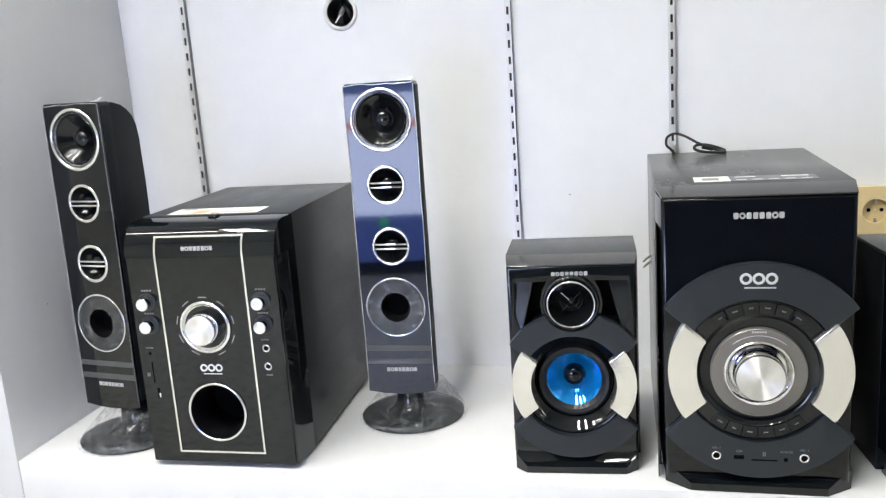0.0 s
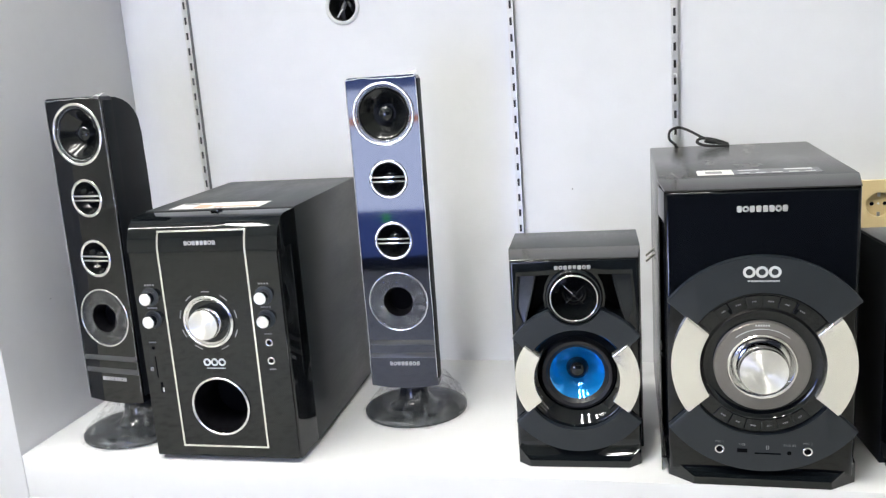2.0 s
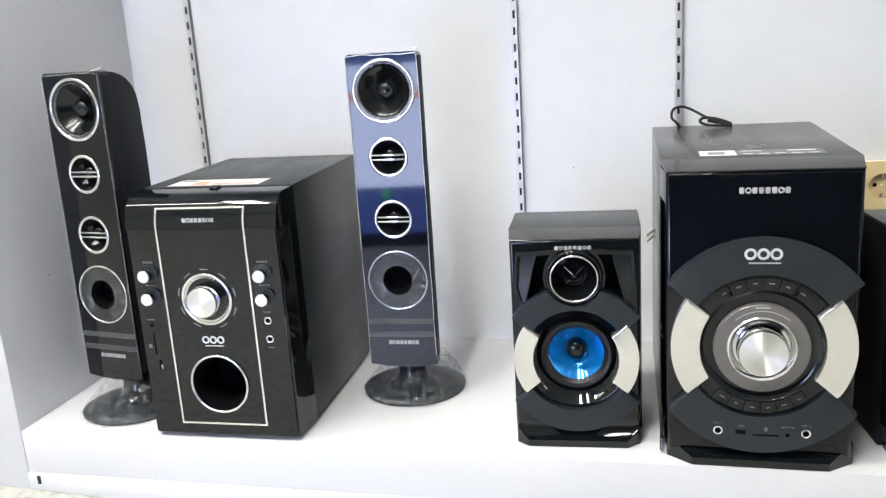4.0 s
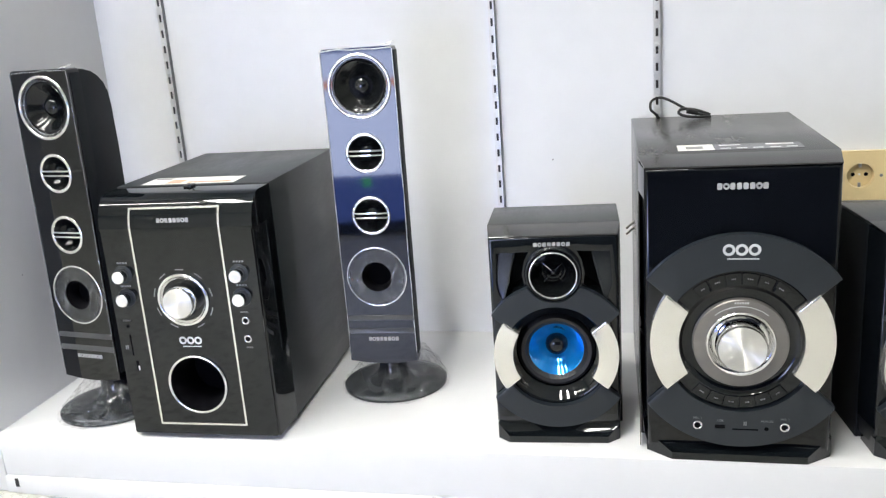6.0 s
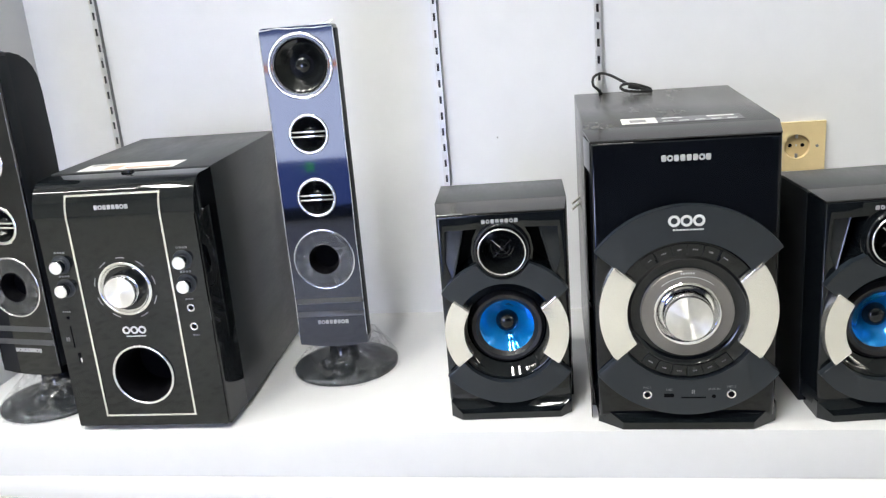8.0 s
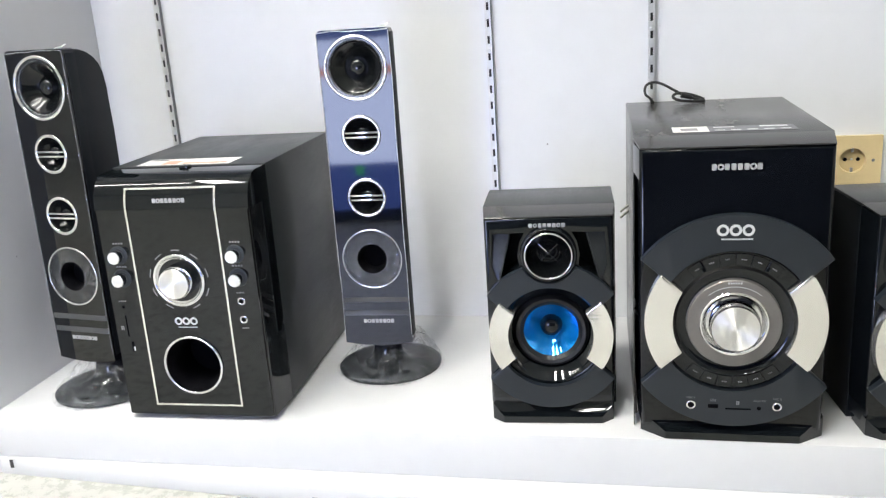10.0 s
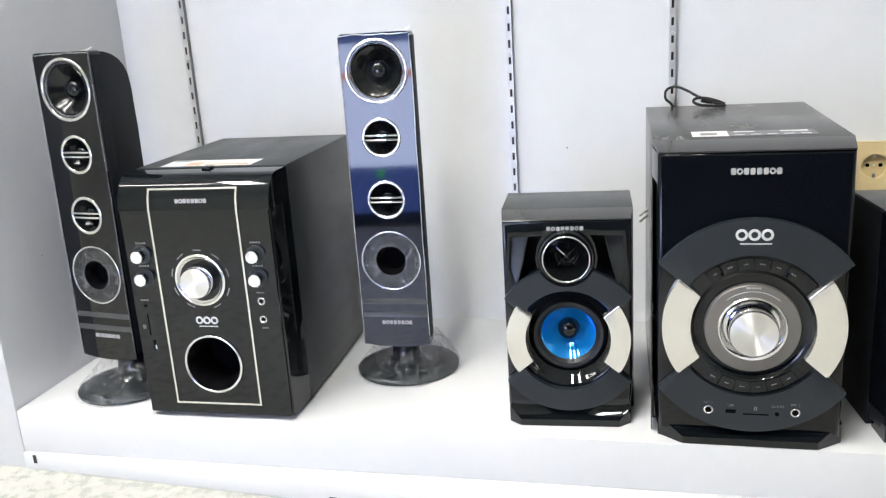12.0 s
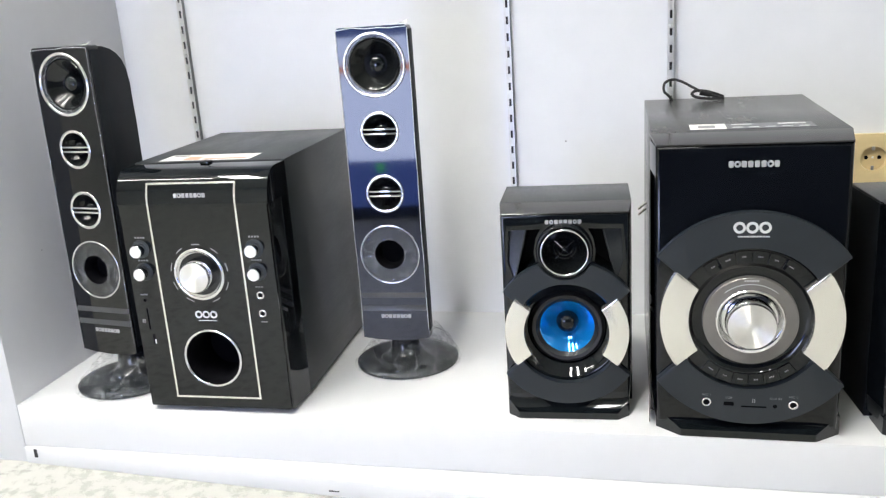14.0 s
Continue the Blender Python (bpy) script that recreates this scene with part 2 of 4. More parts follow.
def pierced(outline, holes, y0, y1, grow=0.0, bevel=0.0):
    """A plate across the y axis with through holes; its outline grows sideways towards the back."""
    bm = bmesh.new()
    edges, outer = [], []
    for loop in (outline, *holes):
        vs = [bm.verts.new((p[0], y0, p[1])) for p in loop]
        if loop is outline:
            outer = vs
        edges += [bm.edges.new((vs[i], vs[(i + 1) % len(vs)])) for i in range(len(vs))]
    bmesh.ops.triangle_fill(bm, edges=edges, use_beauty=True)
    made = bmesh.ops.extrude_face_region(bm, geom=list(bm.faces))["geom"]
    back = [g for g in made if isinstance(g, bmesh.types.BMVert)]
    outline_set = {(round(p[0], 6), round(p[1], 6)) for p in outline}
    for w in back:
        if (round(w.co.x, 6), round(w.co.z, 6)) in outline_set:
            w.co.x += grow if w.co.x > 0 else -grow
        w.co.y = y1
    if bevel:
        bm.normal_update()
        front = [e for e in bm.edges if all(abs(w.co.y - y0) < 1e-6 and (round(w.co.x, 6), round(w.co.z, 6)) in outline_set for w in e.verts)
                 and any(abs(f.normal.y) < 0.9 for f in e.link_faces)]
        bmesh.ops.bevel(bm, geom=front, offset=bevel, segments=3, profile=0.5, affect="EDGES")
    return bm


def wedge(wb, wf, yb, yf, zb, zf, thick, shift=0.0):
    """A flat cap, wide at the back and narrow at the front, that falls slightly to the front."""
    bm = bmesh.new()
    plan = [(-wb, yb, zb), (wb, yb, zb), (wf, yf, zf), (-wf, yf, zf)]
    hi = [bm.verts.new((x + shift, y, z)) for x, y, z in plan]
    lo = [bm.verts.new((x + shift, y, z - thick)) for x, y, z in plan]
    bm.faces.new(hi)
    bm.faces.new(lo[::-1])
    for i in range(4):
        j = (i + 1) % 4
        bm.faces.new((hi[i], lo[i], lo[j], hi[j]))
    bmesh.ops.bevel(bm, geom=[e for e in bm.edges if all(v in (hi[2], hi[3]) for v in e.verts)], offset=0.0012, segments=3, profile=0.5, affect="EDGES")
    return bm


def tube(points, r, seg=10, bm=None):
    """A round cord along a smooth line through the points."""
    bm = bm or bmesh.new()
    pts = [Vector(p) for p in points]
    fine = []
    for i in range(len(pts) - 1):
        p0, p1, p2, p3 = pts[max(i - 1, 0)], pts[i], pts[i + 1], pts[min(i + 2, len(pts) - 1)]
        for k in range(8):
            t = k / 8
            fine.append(0.5 * ((2 * p1) + (p2 - p0) * t + (2 * p0 - 5 * p1 + 4 * p2 - p3) * t * t + (3 * p1 - p0 - 3 * p2 + p3) * t ** 3))
    fine.append(pts[-1])
    rings = []
    for i, p in enumerate(fine):
        d = (fine[min(i + 1, len(fine) - 1)] - fine[max(i - 1, 0)]).normalized()
        q = d.to_track_quat("Z", "Y")
        rings.append([bm.verts.new(p + q @ Vector((r * math.cos(2 * math.pi * k / seg), r * math.sin(2 * math.pi * k / seg), 0))) for k in range(seg)])
    for a, b in zip(rings, rings[1:]):
        for k in range(seg):
            bm.faces.new((a[k], b[k], b[(k + 1) % seg], a[(k + 1) % seg]))
    bm.faces.new(rings[0][::-1])
    bm.faces.new(rings[-1])
    return bm


def bars(u, v, w, h, n, y, bm=None, gap=0.42):
    """A row of small plain blocks that stands for a tiny printed word."""
    bm = bm or bmesh.new()
    step = w / n
    for k in range(n):
        x0 = u - w / 2 + (k + gap / 2) * step
        block(x0, x0 + (1 - gap) * step, y - 0.0003, y + 0.0003, v - h / 2, v + h / 2, bm=bm)
    return bm


def name_mark(u, v, w, h, y):
    """A maker's mark drawn as a close row of plain rounded blocks with two rings among them."""
    bm = bmesh.new()
    step = w / 8
    for k in range(8):
        x = u - w / 2 + (k + 0.5) * step
        if k in (1, 6):
            lathe([(h * 0.5, y - 0.0003), (h * 0.22, y - 0.0003), (h * 0.22, y + 0.0003), (h * 0.5, y + 0.0003)], x, v, 20, bm, closed=True)
        else:
            pts = circle_points(h * 0.22, 0, 0, 16)
            hx, hz = step * 0.40 - h * 0.22, h * 0.28
            prism([(x + a + math.copysign(hx, a), v + b + math.copysign(hz, b)) for a, b in pts], "y", y - 0.0003, y + 0.0003, bm=bm)
    return bm


def emblem(u, v, w, h, y):
    """A plain mark of three joined lobes over a row of tiny blocks."""
    bm = bmesh.new()
    r = w / 6.2
    for k in (-1, 0, 1):
        lathe([(r, y), (r * 0.56, y), (r * 0.56, y + 0.0006), (r, y + 0.0006)], u + k * w / 3.05, v + h * 0.14, 28, bm, closed=True)
    return bars(u + w * 0.04, v - h * 0.44, w * 0.82, h * 0.09, 22, y + 0.0002, bm, 0.3)


def words(text, size, u, v, y, material, parent, name="lettering"):
    """Printed characters in the built-in font, facing the front."""
    cu = bpy.data.curves.new(name, "FONT")
    cu.body, cu.size, cu.align_x, cu.align_y, cu.resolution_u = text, size, "CENTER", "CENTER", 2
    tmp = bpy.data.objects.new(name, cu)
    scene.collection.objects.link(tmp)
    bpy.context.view_layer.update()
    me = bpy.data.meshes.new_from_object(tmp.evaluated_get(bpy.context.evaluated_depsgraph_get()))
    bpy.data.objects.remove(tmp)
    me.transform(pose(u, y, v, 90, 0, 0))
    me.materials.clear()
    me.materials.append(material)
    ob = new(name, me)
    ob.parent = parent
    return ob


# ---------------------------------------------------------------- the shop and the display niche
YB = 0.4336          # back board
FLOOR = -0.095
setting("floor", block(-3.0, 4.5, -4.5, 0.60, FLOOR - 0.1, FLOOR), TERRAZZO, "speckled grey-beige terrazzo floor", "floor")
setting("wall_south", block(-3.0, 4.5, -4.6, -4.5, FLOOR, 2.8), ROOM, "plain off-white shop wall across the aisle", "wall")
setting("wall_west", block(-3.1, -3.0, -4.6, 0.7, FLOOR, 2.8), ROOM, "plain off-white shop wall", "wall")
setting("wall_east", block(4.5, 4.6, -4.6, 0.7, FLOOR, 2.8), ROOM, "plain off-white shop wall", "wall")
setting("wall_north", block(-3.0, 4.5, 0.60, 0.7, FLOOR, 2.8), ROOM, "plain off-white wall behind the display unit", "wall")
setting("ceiling", block(-3.1, 4.6, -4.6, 0.7, 2.8, 2.9), ROOM, "plain white shop ceiling", "ceiling")

HOLE_X, HOLE_Z, HOLE_R = 0.4204, 0.6351, 0.0245
setting("wall_back", pierced([(-0.06, FLOOR), (2.30, FLOOR), (2.30, 1.2995), (-0.06, 1.2995)], [circle_points(HOLE_R, HOLE_X, HOLE_Z)], YB, YB + 0.018),
        WALL, "white painted back board of the display niche with a round cable hole", "wall")
setting("wall_side_left", block(-0.06, 0.0, -0.001, YB - 0.0005, FLOOR, 1.2995, 0.0012), LAMINATE, "white laminated side panel of the display niche", "wall")
setting("wall_side_right", block(2.30, 2.36, -0.001, YB, FLOOR, 1.2995, 0.0012), LAMINATE, "white laminated side panel of the display niche", "wall")
setting("shelf", block(0.0005, 2.2995, 0.0, YB - 0.0005, -0.068, 0.0, 0.0010), LAMINATE, "thick white laminated display shelf with a plain front edge", "shelf")
# Unseen board, added so that the top of the back wall falls into shade.
setting("shade_board", block(-0.06, 2.36, -0.001, YB, 1.30, 1.318, 0.0012), LAMINATE, "unseen white laminated board added above the niche to shade its upper wall", "wall")
setting("plinth", prism([(0.0005, -0.004), (2.2995, -0.16), (2.2995, 0.40), (0.0005, 0.40)], "z", FLOOR, -0.0684, 0.0012), LAMINATE,
        "low white base board on the floor under the shelf", "plinth")
setting("plinth_slot", block(0.0185, 0.0240, -0.0066, -0.0050, -0.0835, -0.0700), SLOT_DARK, "small dark slot in the white base board", "trim")
setting("plinth_nick", block(0.507, 0.522, -0.0400, -0.0372, -0.0868, -0.0855), SLOT_DARK, "small dark nick in the white base board", "trim")

setting("wall_mark", lathe([(0, YB - 0.0006), (0.0011, YB - 0.0005), (0.0014, YB + 0.0002)], 0.7986, 0.3073, 12), GREYPRINT, "tiny dark nail hole in the white back board", "wall mark")
setting("wall_mark", block(0.0001, 0.0008, 0.1186, 0.1206, 0.2088, 0.2108, 0.0003), GREYPRINT, "tiny dark speck on the white side panel", "wall mark")

# cable hole: a raised collar, a dark tube and loose wires in it
gr = thing("cable_grommet", pose(HOLE_X, YB, HOLE_Z), "round white collar of a cable hole in the back board", "cable hole")
part("collar", ring(HOLE_R - 0.0005, HOLE_R + 0.006, -0.003, 0.0016, 0, 0), LAMINATE, gr)
# The tube's near-black colour stands for the shade in the hole.
part("tube", lathe([(HOLE_R - 0.0004, 0.0), (HOLE_R - 0.0004, 0.05), (0.0, 0.05)], 0, 0), SLOT_DARK, gr, "inside of the hole, coloured near black for its shade")
wr = thing("loose_wire", pose(HOLE_X, YB, HOLE_Z), "loose grey wires inside the cable hole", "cable")
part("strand", tube([(-0.012, 0.04, -0.018), (-0.006, 0.016, -0.006), (0.0, 0.02, 0.008), (0.004, 0.04, 0.022)], 0.004), GREYPRINT, wr)
part("strand", tube([(0.012, 0.04, -0.016), (0.010, 0.02, 0.0), (0.002, 0.022, 0.012), (-0.006, 0.04, 0.02)], 0.005), GREYVINYL, wr)
part("strand", tube([(-0.014, 0.012, -0.016), (-0.006, 0.010, -0.007), (-0.001, 0.016, -0.001)], 0.0016), WHITEPRINT, wr, "pale bare wire end")


def slotted_standard(x, phase):
    """An upright steel channel with a row of slots."""
    th = thing("slotted_upright", pose(x, YB, 0), "zinc-plated slotted steel shelf upright screwed to the back board", "shelf upright", "slotted uprights")
    bm, flank = bmesh.new(), bmesh.new()
    w, d, pitch, slot, gapw, top = 0.0048, 0.011, 0.0265, 0.0125, 0.0020, 1.2990
    for sx in (-1, 1):
        a, b = sorted((sx * gapw, sx * w))
        block(a, b, -d, -d + 0.0015, 0.0002, top, bm=bm)
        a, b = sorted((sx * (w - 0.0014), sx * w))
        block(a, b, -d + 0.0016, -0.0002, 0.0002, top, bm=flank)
    z = phase % pitch
    while z < top - 0.02:
        block(-gapw, gapw, -d, -d + 0.0015, z + slot / 2, z + pitch - slot / 2, bm=bm)
        z += pitch
    part("channel", bm, STEEL, th)
    part("channel_flank", flank, SHADED_STEEL, th, "flanks of the channel, coloured dark for their shade")
    # Near-black strip puts the shade behind the slots into the colour.
    part("channel_back", block(-w + 0.0016, w - 0.0016, -0.003, -0.0004, 0.001, top), SLOT_DARK, th, "inside of the channel, coloured near black for its shade")
    for zs in (0.1325, 0.4638, 0.795, 1.126):
        part("screw", lathe([(0, -0.0016 - d), (0.0022, -0.0012 - d), (0.0034, -d + 0.0002)], 0, zs + (phase % pitch) - 0.005, 12), STEEL, th)


for sx, ph in ((0.1294, 0.580), (0.7093, 0.5885), (0.9674, 0.583)):
    slotted_standard(sx, ph)

# wall socket
so = thing("wall_socket", pose(1.2735, YB, 0.2672), "cream plastic wall socket with a round two-pin inset", "socket")
part("plate", pierced([(-0.0425, -0.039), (0.0425, -0.039), (0.0425, 0.039), (-0.0425, 0.039)], [circle_points(0.0195, 0, 0)], -0.009, -0.0002), CREAM, so)
part("inset", lathe([(0.0195, -0.0088), (0.0185, -0.0025), (0.0, -0.002)], 0, 0), CREAM_IN, so)
for px in (-0.0095, 0.0095):
    part("pin_hole", lathe([(0, -0.0026), (0.0031, -0.0026), (0.0031, -0.0016)], px, 0.001, 16), DEEP, so)
part("centre_screw", lathe([(0, -0.0034), (0.0016, -0.0030), (0.0018, -0.0018)], 0, 0.001, 12), STEEL, so)
part("earth_clip", block(-0.002, 0.002, -0.006, -0.0021, -0.0185, -0.012, 0.0005), GREYPRINT, so)
part("earth_clip", block(-0.002, 0.002, -0.006, -0.0021, 0.0125, 0.0185, 0.0005), STEEL, so)
for px in (-0.030, 0.030):
    part("plate_screw", lathe([(0, -0.0098), (0.0022, -0.0096), (0.0026, -0.0088)], px, 0, 14), GREYPRINT, so)

# ceiling lamps in the aisle in front of the niche
def ceiling_lamp(x, y, w, d):
    th = thing("ceiling_light", pose(x, y, 2.8), "switched-on white ceiling panel light", "ceiling light", "ceiling lights")
    part("frame", block(-w / 2 - 0.03, w / 2 + 0.03, -d / 2 - 0.03, d / 2 + 0.03, -0.03, -0.0005, 0.004), LAMINATE, th)
    part("diffuser", block(-w / 2, w / 2, -d / 2, d / 2, -0.036, -0.0305), LAMPGLOW, th, "glowing white diffuser")


# Last thin strip is added to draw a highlight along the rolled panel top.
for lx, ly, lw, ld in ((-0.05, -0.92, 0.14, 0.6), (0.55, -0.92, 0.14, 0.6), (-0.05, -1.65, 0.14, 0.6), (0.55, -1.65, 0.14, 0.6),
                       (-0.80, -0.92, 0.14, 0.6), (-1.50, -1.0, 1.1, 0.05)):
    ceiling_lamp(lx, ly, lw, ld)

# unseen switched-on television on the floor across the aisle, mirrored in the glossy tower
tv = thing("television", pose(0.25, -1.30, FLOOR), "unseen switched-on television with a blue picture on a low stand", "television")
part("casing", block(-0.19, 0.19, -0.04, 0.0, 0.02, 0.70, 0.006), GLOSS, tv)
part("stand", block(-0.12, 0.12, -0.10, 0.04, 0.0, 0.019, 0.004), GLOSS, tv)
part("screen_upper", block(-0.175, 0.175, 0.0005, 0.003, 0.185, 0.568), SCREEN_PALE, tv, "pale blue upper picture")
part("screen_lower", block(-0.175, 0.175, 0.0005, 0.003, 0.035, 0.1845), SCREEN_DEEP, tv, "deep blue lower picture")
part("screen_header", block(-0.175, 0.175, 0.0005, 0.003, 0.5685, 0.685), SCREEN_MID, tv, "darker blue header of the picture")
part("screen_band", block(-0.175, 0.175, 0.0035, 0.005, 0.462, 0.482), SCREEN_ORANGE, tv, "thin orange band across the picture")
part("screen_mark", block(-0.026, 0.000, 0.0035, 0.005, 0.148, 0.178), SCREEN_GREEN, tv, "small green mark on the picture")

# unseen dark block across the aisle, added to darken what the gloss fronts mirror
dc = thing("dark_reflection_block", pose(1.20, -1.80, FLOOR), "unseen navy block across the aisle, added to darken the gloss reflections", "counter")
part("body", block(-0.86, 0.9, -0.5, 0.0, 0.05, 0.90, 0.004), NAVY, dc)
part("top", block(-0.88, 0.92, -0.52, 0.02, 0.9005, 0.93, 0.004), NAVY, dc)
part("block_base", block(-0.84, 0.88, -0.48, -0.03, 0.0, 0.0495), SATIN, dc)


# ---------------------------------------------------------------- tower speakers
def driver_bars(parent, v, bright):
    """A small driver with a chrome rim and two bars across it."""
    dr = part("small_driver", lathe([(0.0235, 0.0005), (0.0215, 0.004), (0.017, 0.013), (0.012, 0.016), (0.009, 0.0105), (0.005, 0.008), (0, 0.0075)], 0, v), CONE, parent, "small black driver")
    part("dust_cap", lathe([(0.0125, 0.0150), (0.0115, 0.0100), (0.0085, 0.0066), (0.0045, 0.0050), (0, 0.0046)], 0, v, 32), GLOSS, dr, "round gloss dust cap")
    part("rim", ring(0.0238, 0.0285, -0.0016, 0.0014, 0, v), bright, dr, "chrome rim")
    for k in (-0.0032, 0.0032):
        part("cross_bar", block(-0.0236, 0.0236, -0.0012, 0.0014, v + k - 0.0013, v + k + 0.0013, 0.0004), CHROME, dr, "thin chrome bar")


def tower_speaker(m, label, film_side, fy):
    th = thing("tower_speaker", m, label, "speaker", "tower speakers")
    W, H, Z = 0.051, 0.4537, 0.065
    # Paler rims on tower 1 put the film's white reflection into the colour.
    bright, edge = (PALERIM, SEAM) if film_side == 1 else (CHROME, MILK)
    # front board with its openings, slightly bowed at the foot
    c = 0.005
    outline = [(-W, Z - 0.0030), (-W * 0.5, Z - 0.0068), (0, Z - 0.0080), (W * 0.5, Z - 0.0068), (W, Z - 0.0030), (W, Z + H - c), (W - c * 0.3, Z + H - c * 0.3), (W - c, Z + H), (-W + c, Z + H), (-W + c * 0.3, Z + H - c * 0.3), (-W, Z + H - c)]
    holes = [circle_points(0.0385, 0, Z + 0.4016), circle_points(0.0238, 0, Z + 0.309), circle_points(0.0238, 0, Z + 0.219), circle_points(0.0225, 0, Z + 0.1275)]
    part("front_panel", pierced(outline, holes, 0.0, 0.022), PIANO, th, "glossy black front under clear film")
    # cabinet behind it, rounded at the top of its back
    prof = [(0.0222, Z + 0.004), (0.0222, Z + H - 0.002), (0.038, Z + H - 0.0025), (0.056, Z + H - 0.007), (0.074, Z + H - 0.014), (0.087, Z + H - 0.024), (0.096, Z + H - 0.038), (0.1005, Z + H - 0.060), (0.102, Z + H - 0.12), (0.102, Z + 0.02), (0.094, Z + 0.006)]
    cab = prism(prof, "x", -W + 0.002, W - 0.002, 0.002)
    for w in cab.verts:   # narrower towards the back
        w.co.x *= 1 - 0.40 * max(0, w.co.y - 0.022) / 0.080
    part("cabinet", cab, MATT, th, "matt black cabinet with a rounded back")
    for sx in (-1, 1):
        a, b = sorted((sx * (W + 0.0002), sx * (W + 0.0009)))
        part("side_cheek", block(a, b, 0.0035, 0.0222, Z + 0.006, Z + H - 0.006, 0.0002), MATT, th, "matt black side edge")
    # woofer
    v = Z + 0.4016
    wf = part("woofer", lathe([(0.0385, 0.0005), (0.037, 0.004), (0.0345, 0.0015), (0.0315, 0.0035), (0.024, 0.012), (0.0155, 0.0185), (0.0135, 0.0195), (0, 0.0200)], 0, v, 64), CONE, th, "black cone with a round dust cap")
    part("dust_cap", lathe([(0.0140, 0.0190), (0.0132, 0.0140), (0.0098, 0.0098), (0.005, 0.0079), (0, 0.0074)], 0, v, 40), GLOSS, wf, "round gloss dust cap")
    part("rim", ring(0.0405, 0.0452, -0.0022, 0.0018, 0, v), bright, wf, "bright rim under the film")
    part("film", lathe([(0.0415, -0.0012), (0.0365, 0.0020)], 0, v, 48), MILK, wf, "milky wrinkled film over the rim")
    for k in (0.309, 0.219):
        driver_bars(th, Z + k, bright)
    # port
    v = Z + 0.1275
    po = part("port", lathe([(0.0225, 0.0002), (0.020, 0.006), (0.018, 0.02), (0.018, 0.0215), (0, 0.0216)], 0, v), DEEP, th, "dark bass port")
    part("flange", lathe([(0.0432, -0.0004), (0.040, 0.0006), (0.026, 0.0001), (0.0225, 0.0006)], 0, v, 64), STRIP, po, "dark film-covered flange")
    part("rim", ring(0.0430, 0.0450, -0.0012, 0.0007, 0, v), CHROME, po, "thin bright rim")
    part("film", lathe([(0.043, -0.0016), (0.022, -0.0012)], 0, v, 48), FILM, po, "creased film stretched over the port")
    # steps near the foot
    # Grey base colour stands in for the light these strips reflect.
    part("trim_strip", prism([(0.0004, Z + 0.0605), (-0.0030, Z + 0.0612), (-0.0026, Z + 0.0625), (0.0004, Z + 0.0690)], "x", -W + 0.002, W - 0.002, 0.0004), STRIP, th, "raised gloss strip, greyed for the light it reflects")
    part("trim_strip", prism([(0.0004, Z + 0.0400), (-0.0022, Z + 0.0406), (-0.0020, Z + 0.0414), (0.0004, Z + 0.0495)], "x", -W + 0.002, W - 0.002, 0.0004), STRIP, th, "raised gloss strip, greyed for the light it reflects")
    part("logo_mark", name_mark(0.002, Z + 0.0312, 0.047, 0.0062, -0.0004), MIDPRINT, th, "row of small grey shapes")
    # film seams along the edges of the front
    rng = random.Random(film_side)
    def wavy(x, z0, z1):
        return [(x + rng.uniform(-0.0006, 0.0006), -0.0012, z0 + (z1 - z0) * k / 9) for k in range(10)]
    part("film_seam", tube(wavy(-W + 0.0004, Z + 0.01, Z + H - 0.004), 0.00055, 6), edge, th, "bright edge of the clear film")
    part("film_seam", tube(wavy(W - 0.0006, Z + 0.01, Z + H - 0.004), 0.00055, 6), edge, th, "bright edge of the clear film")
    part("film_seam", tube([(-W + k * 0.0125, -0.0010, Z + H - 0.0022 + rng.uniform(-0.0012, 0.0012)) for k in range(9)], 0.0008, 6), edge, th, "bright edge of the clear film")
    tip = bmesh.new()
    q = [tip.verts.new(p) for p in ((0.030, 0.004, Z + H), (0.046, 0.003, Z + H + 0.0003), (0.050, 0.014, Z + H + 0.006), (0.040, 0.012, Z + H + 0.002))]
    tip.faces.new(q)
    part("film_tip", tip, SEAM, th, "loose end of the film on top")
    # neck and oval foot
    neck = bmesh.new()
    turned([(0.040, 0.012), (0.030, 0.018), (0.023, 0.030), (0.021, 0.050), (0.026, Z + 0.006)], 0.0, 0.3 * fy + 0.034, 32, neck)
    part("neck", neck, GLOSS, th)
    foot = turned([(0, 0.013), (0.035, 0.0125), (0.062, 0.0105), (0.076, 0.0075), (0.0805, 0.0045), (0.0805, 0.001), (0.078, 0.0), (0, 0.0)], 0, 0, 64)
    for w in foot.verts:
        w.co.y = w.co.y + fy
    part("foot", foot, GLOSS, th, "oval gloss black foot")
    # crumpled bag round the foot
    bag = bmesh.new()
    rows_, n = 9, 72
    grid = []
    for j in range(rows_):
        f = j / (rows_ - 1)
        base_r = 0.0845 * (1 - f) ** 0.55 + 0.026 * f
        z = 0.0012 + 0.016 * min(1, f * 2.2) + 0.040 * max(0, f - 0.45) / 0.55
        line = []
        for i in range(n):
            a = 2 * math.pi * i / n
            w = noise.noise(Vector((math.cos(a) * 3.2, math.sin(a) * 3.2, f * 4 + film_side * 9))) 
            w2 = noise.noise(Vector((math.cos(a) * 9, math.sin(a) * 9, f * 9 + film_side * 5)))
            r = base_r * (1 + 0.05 * w + 0.035 * w2)
            zz = max(z + (0.006 * w + 0.004 * w2) * min(1, 3 * f), 0.0010 + 0.014 * (r < 0.078))
            line.append(bag.verts.new((r * math.cos(a) + (0.008 * film_side) * f, r * math.sin(a) * 1.02 + fy, zz)))
        grid.append(line)
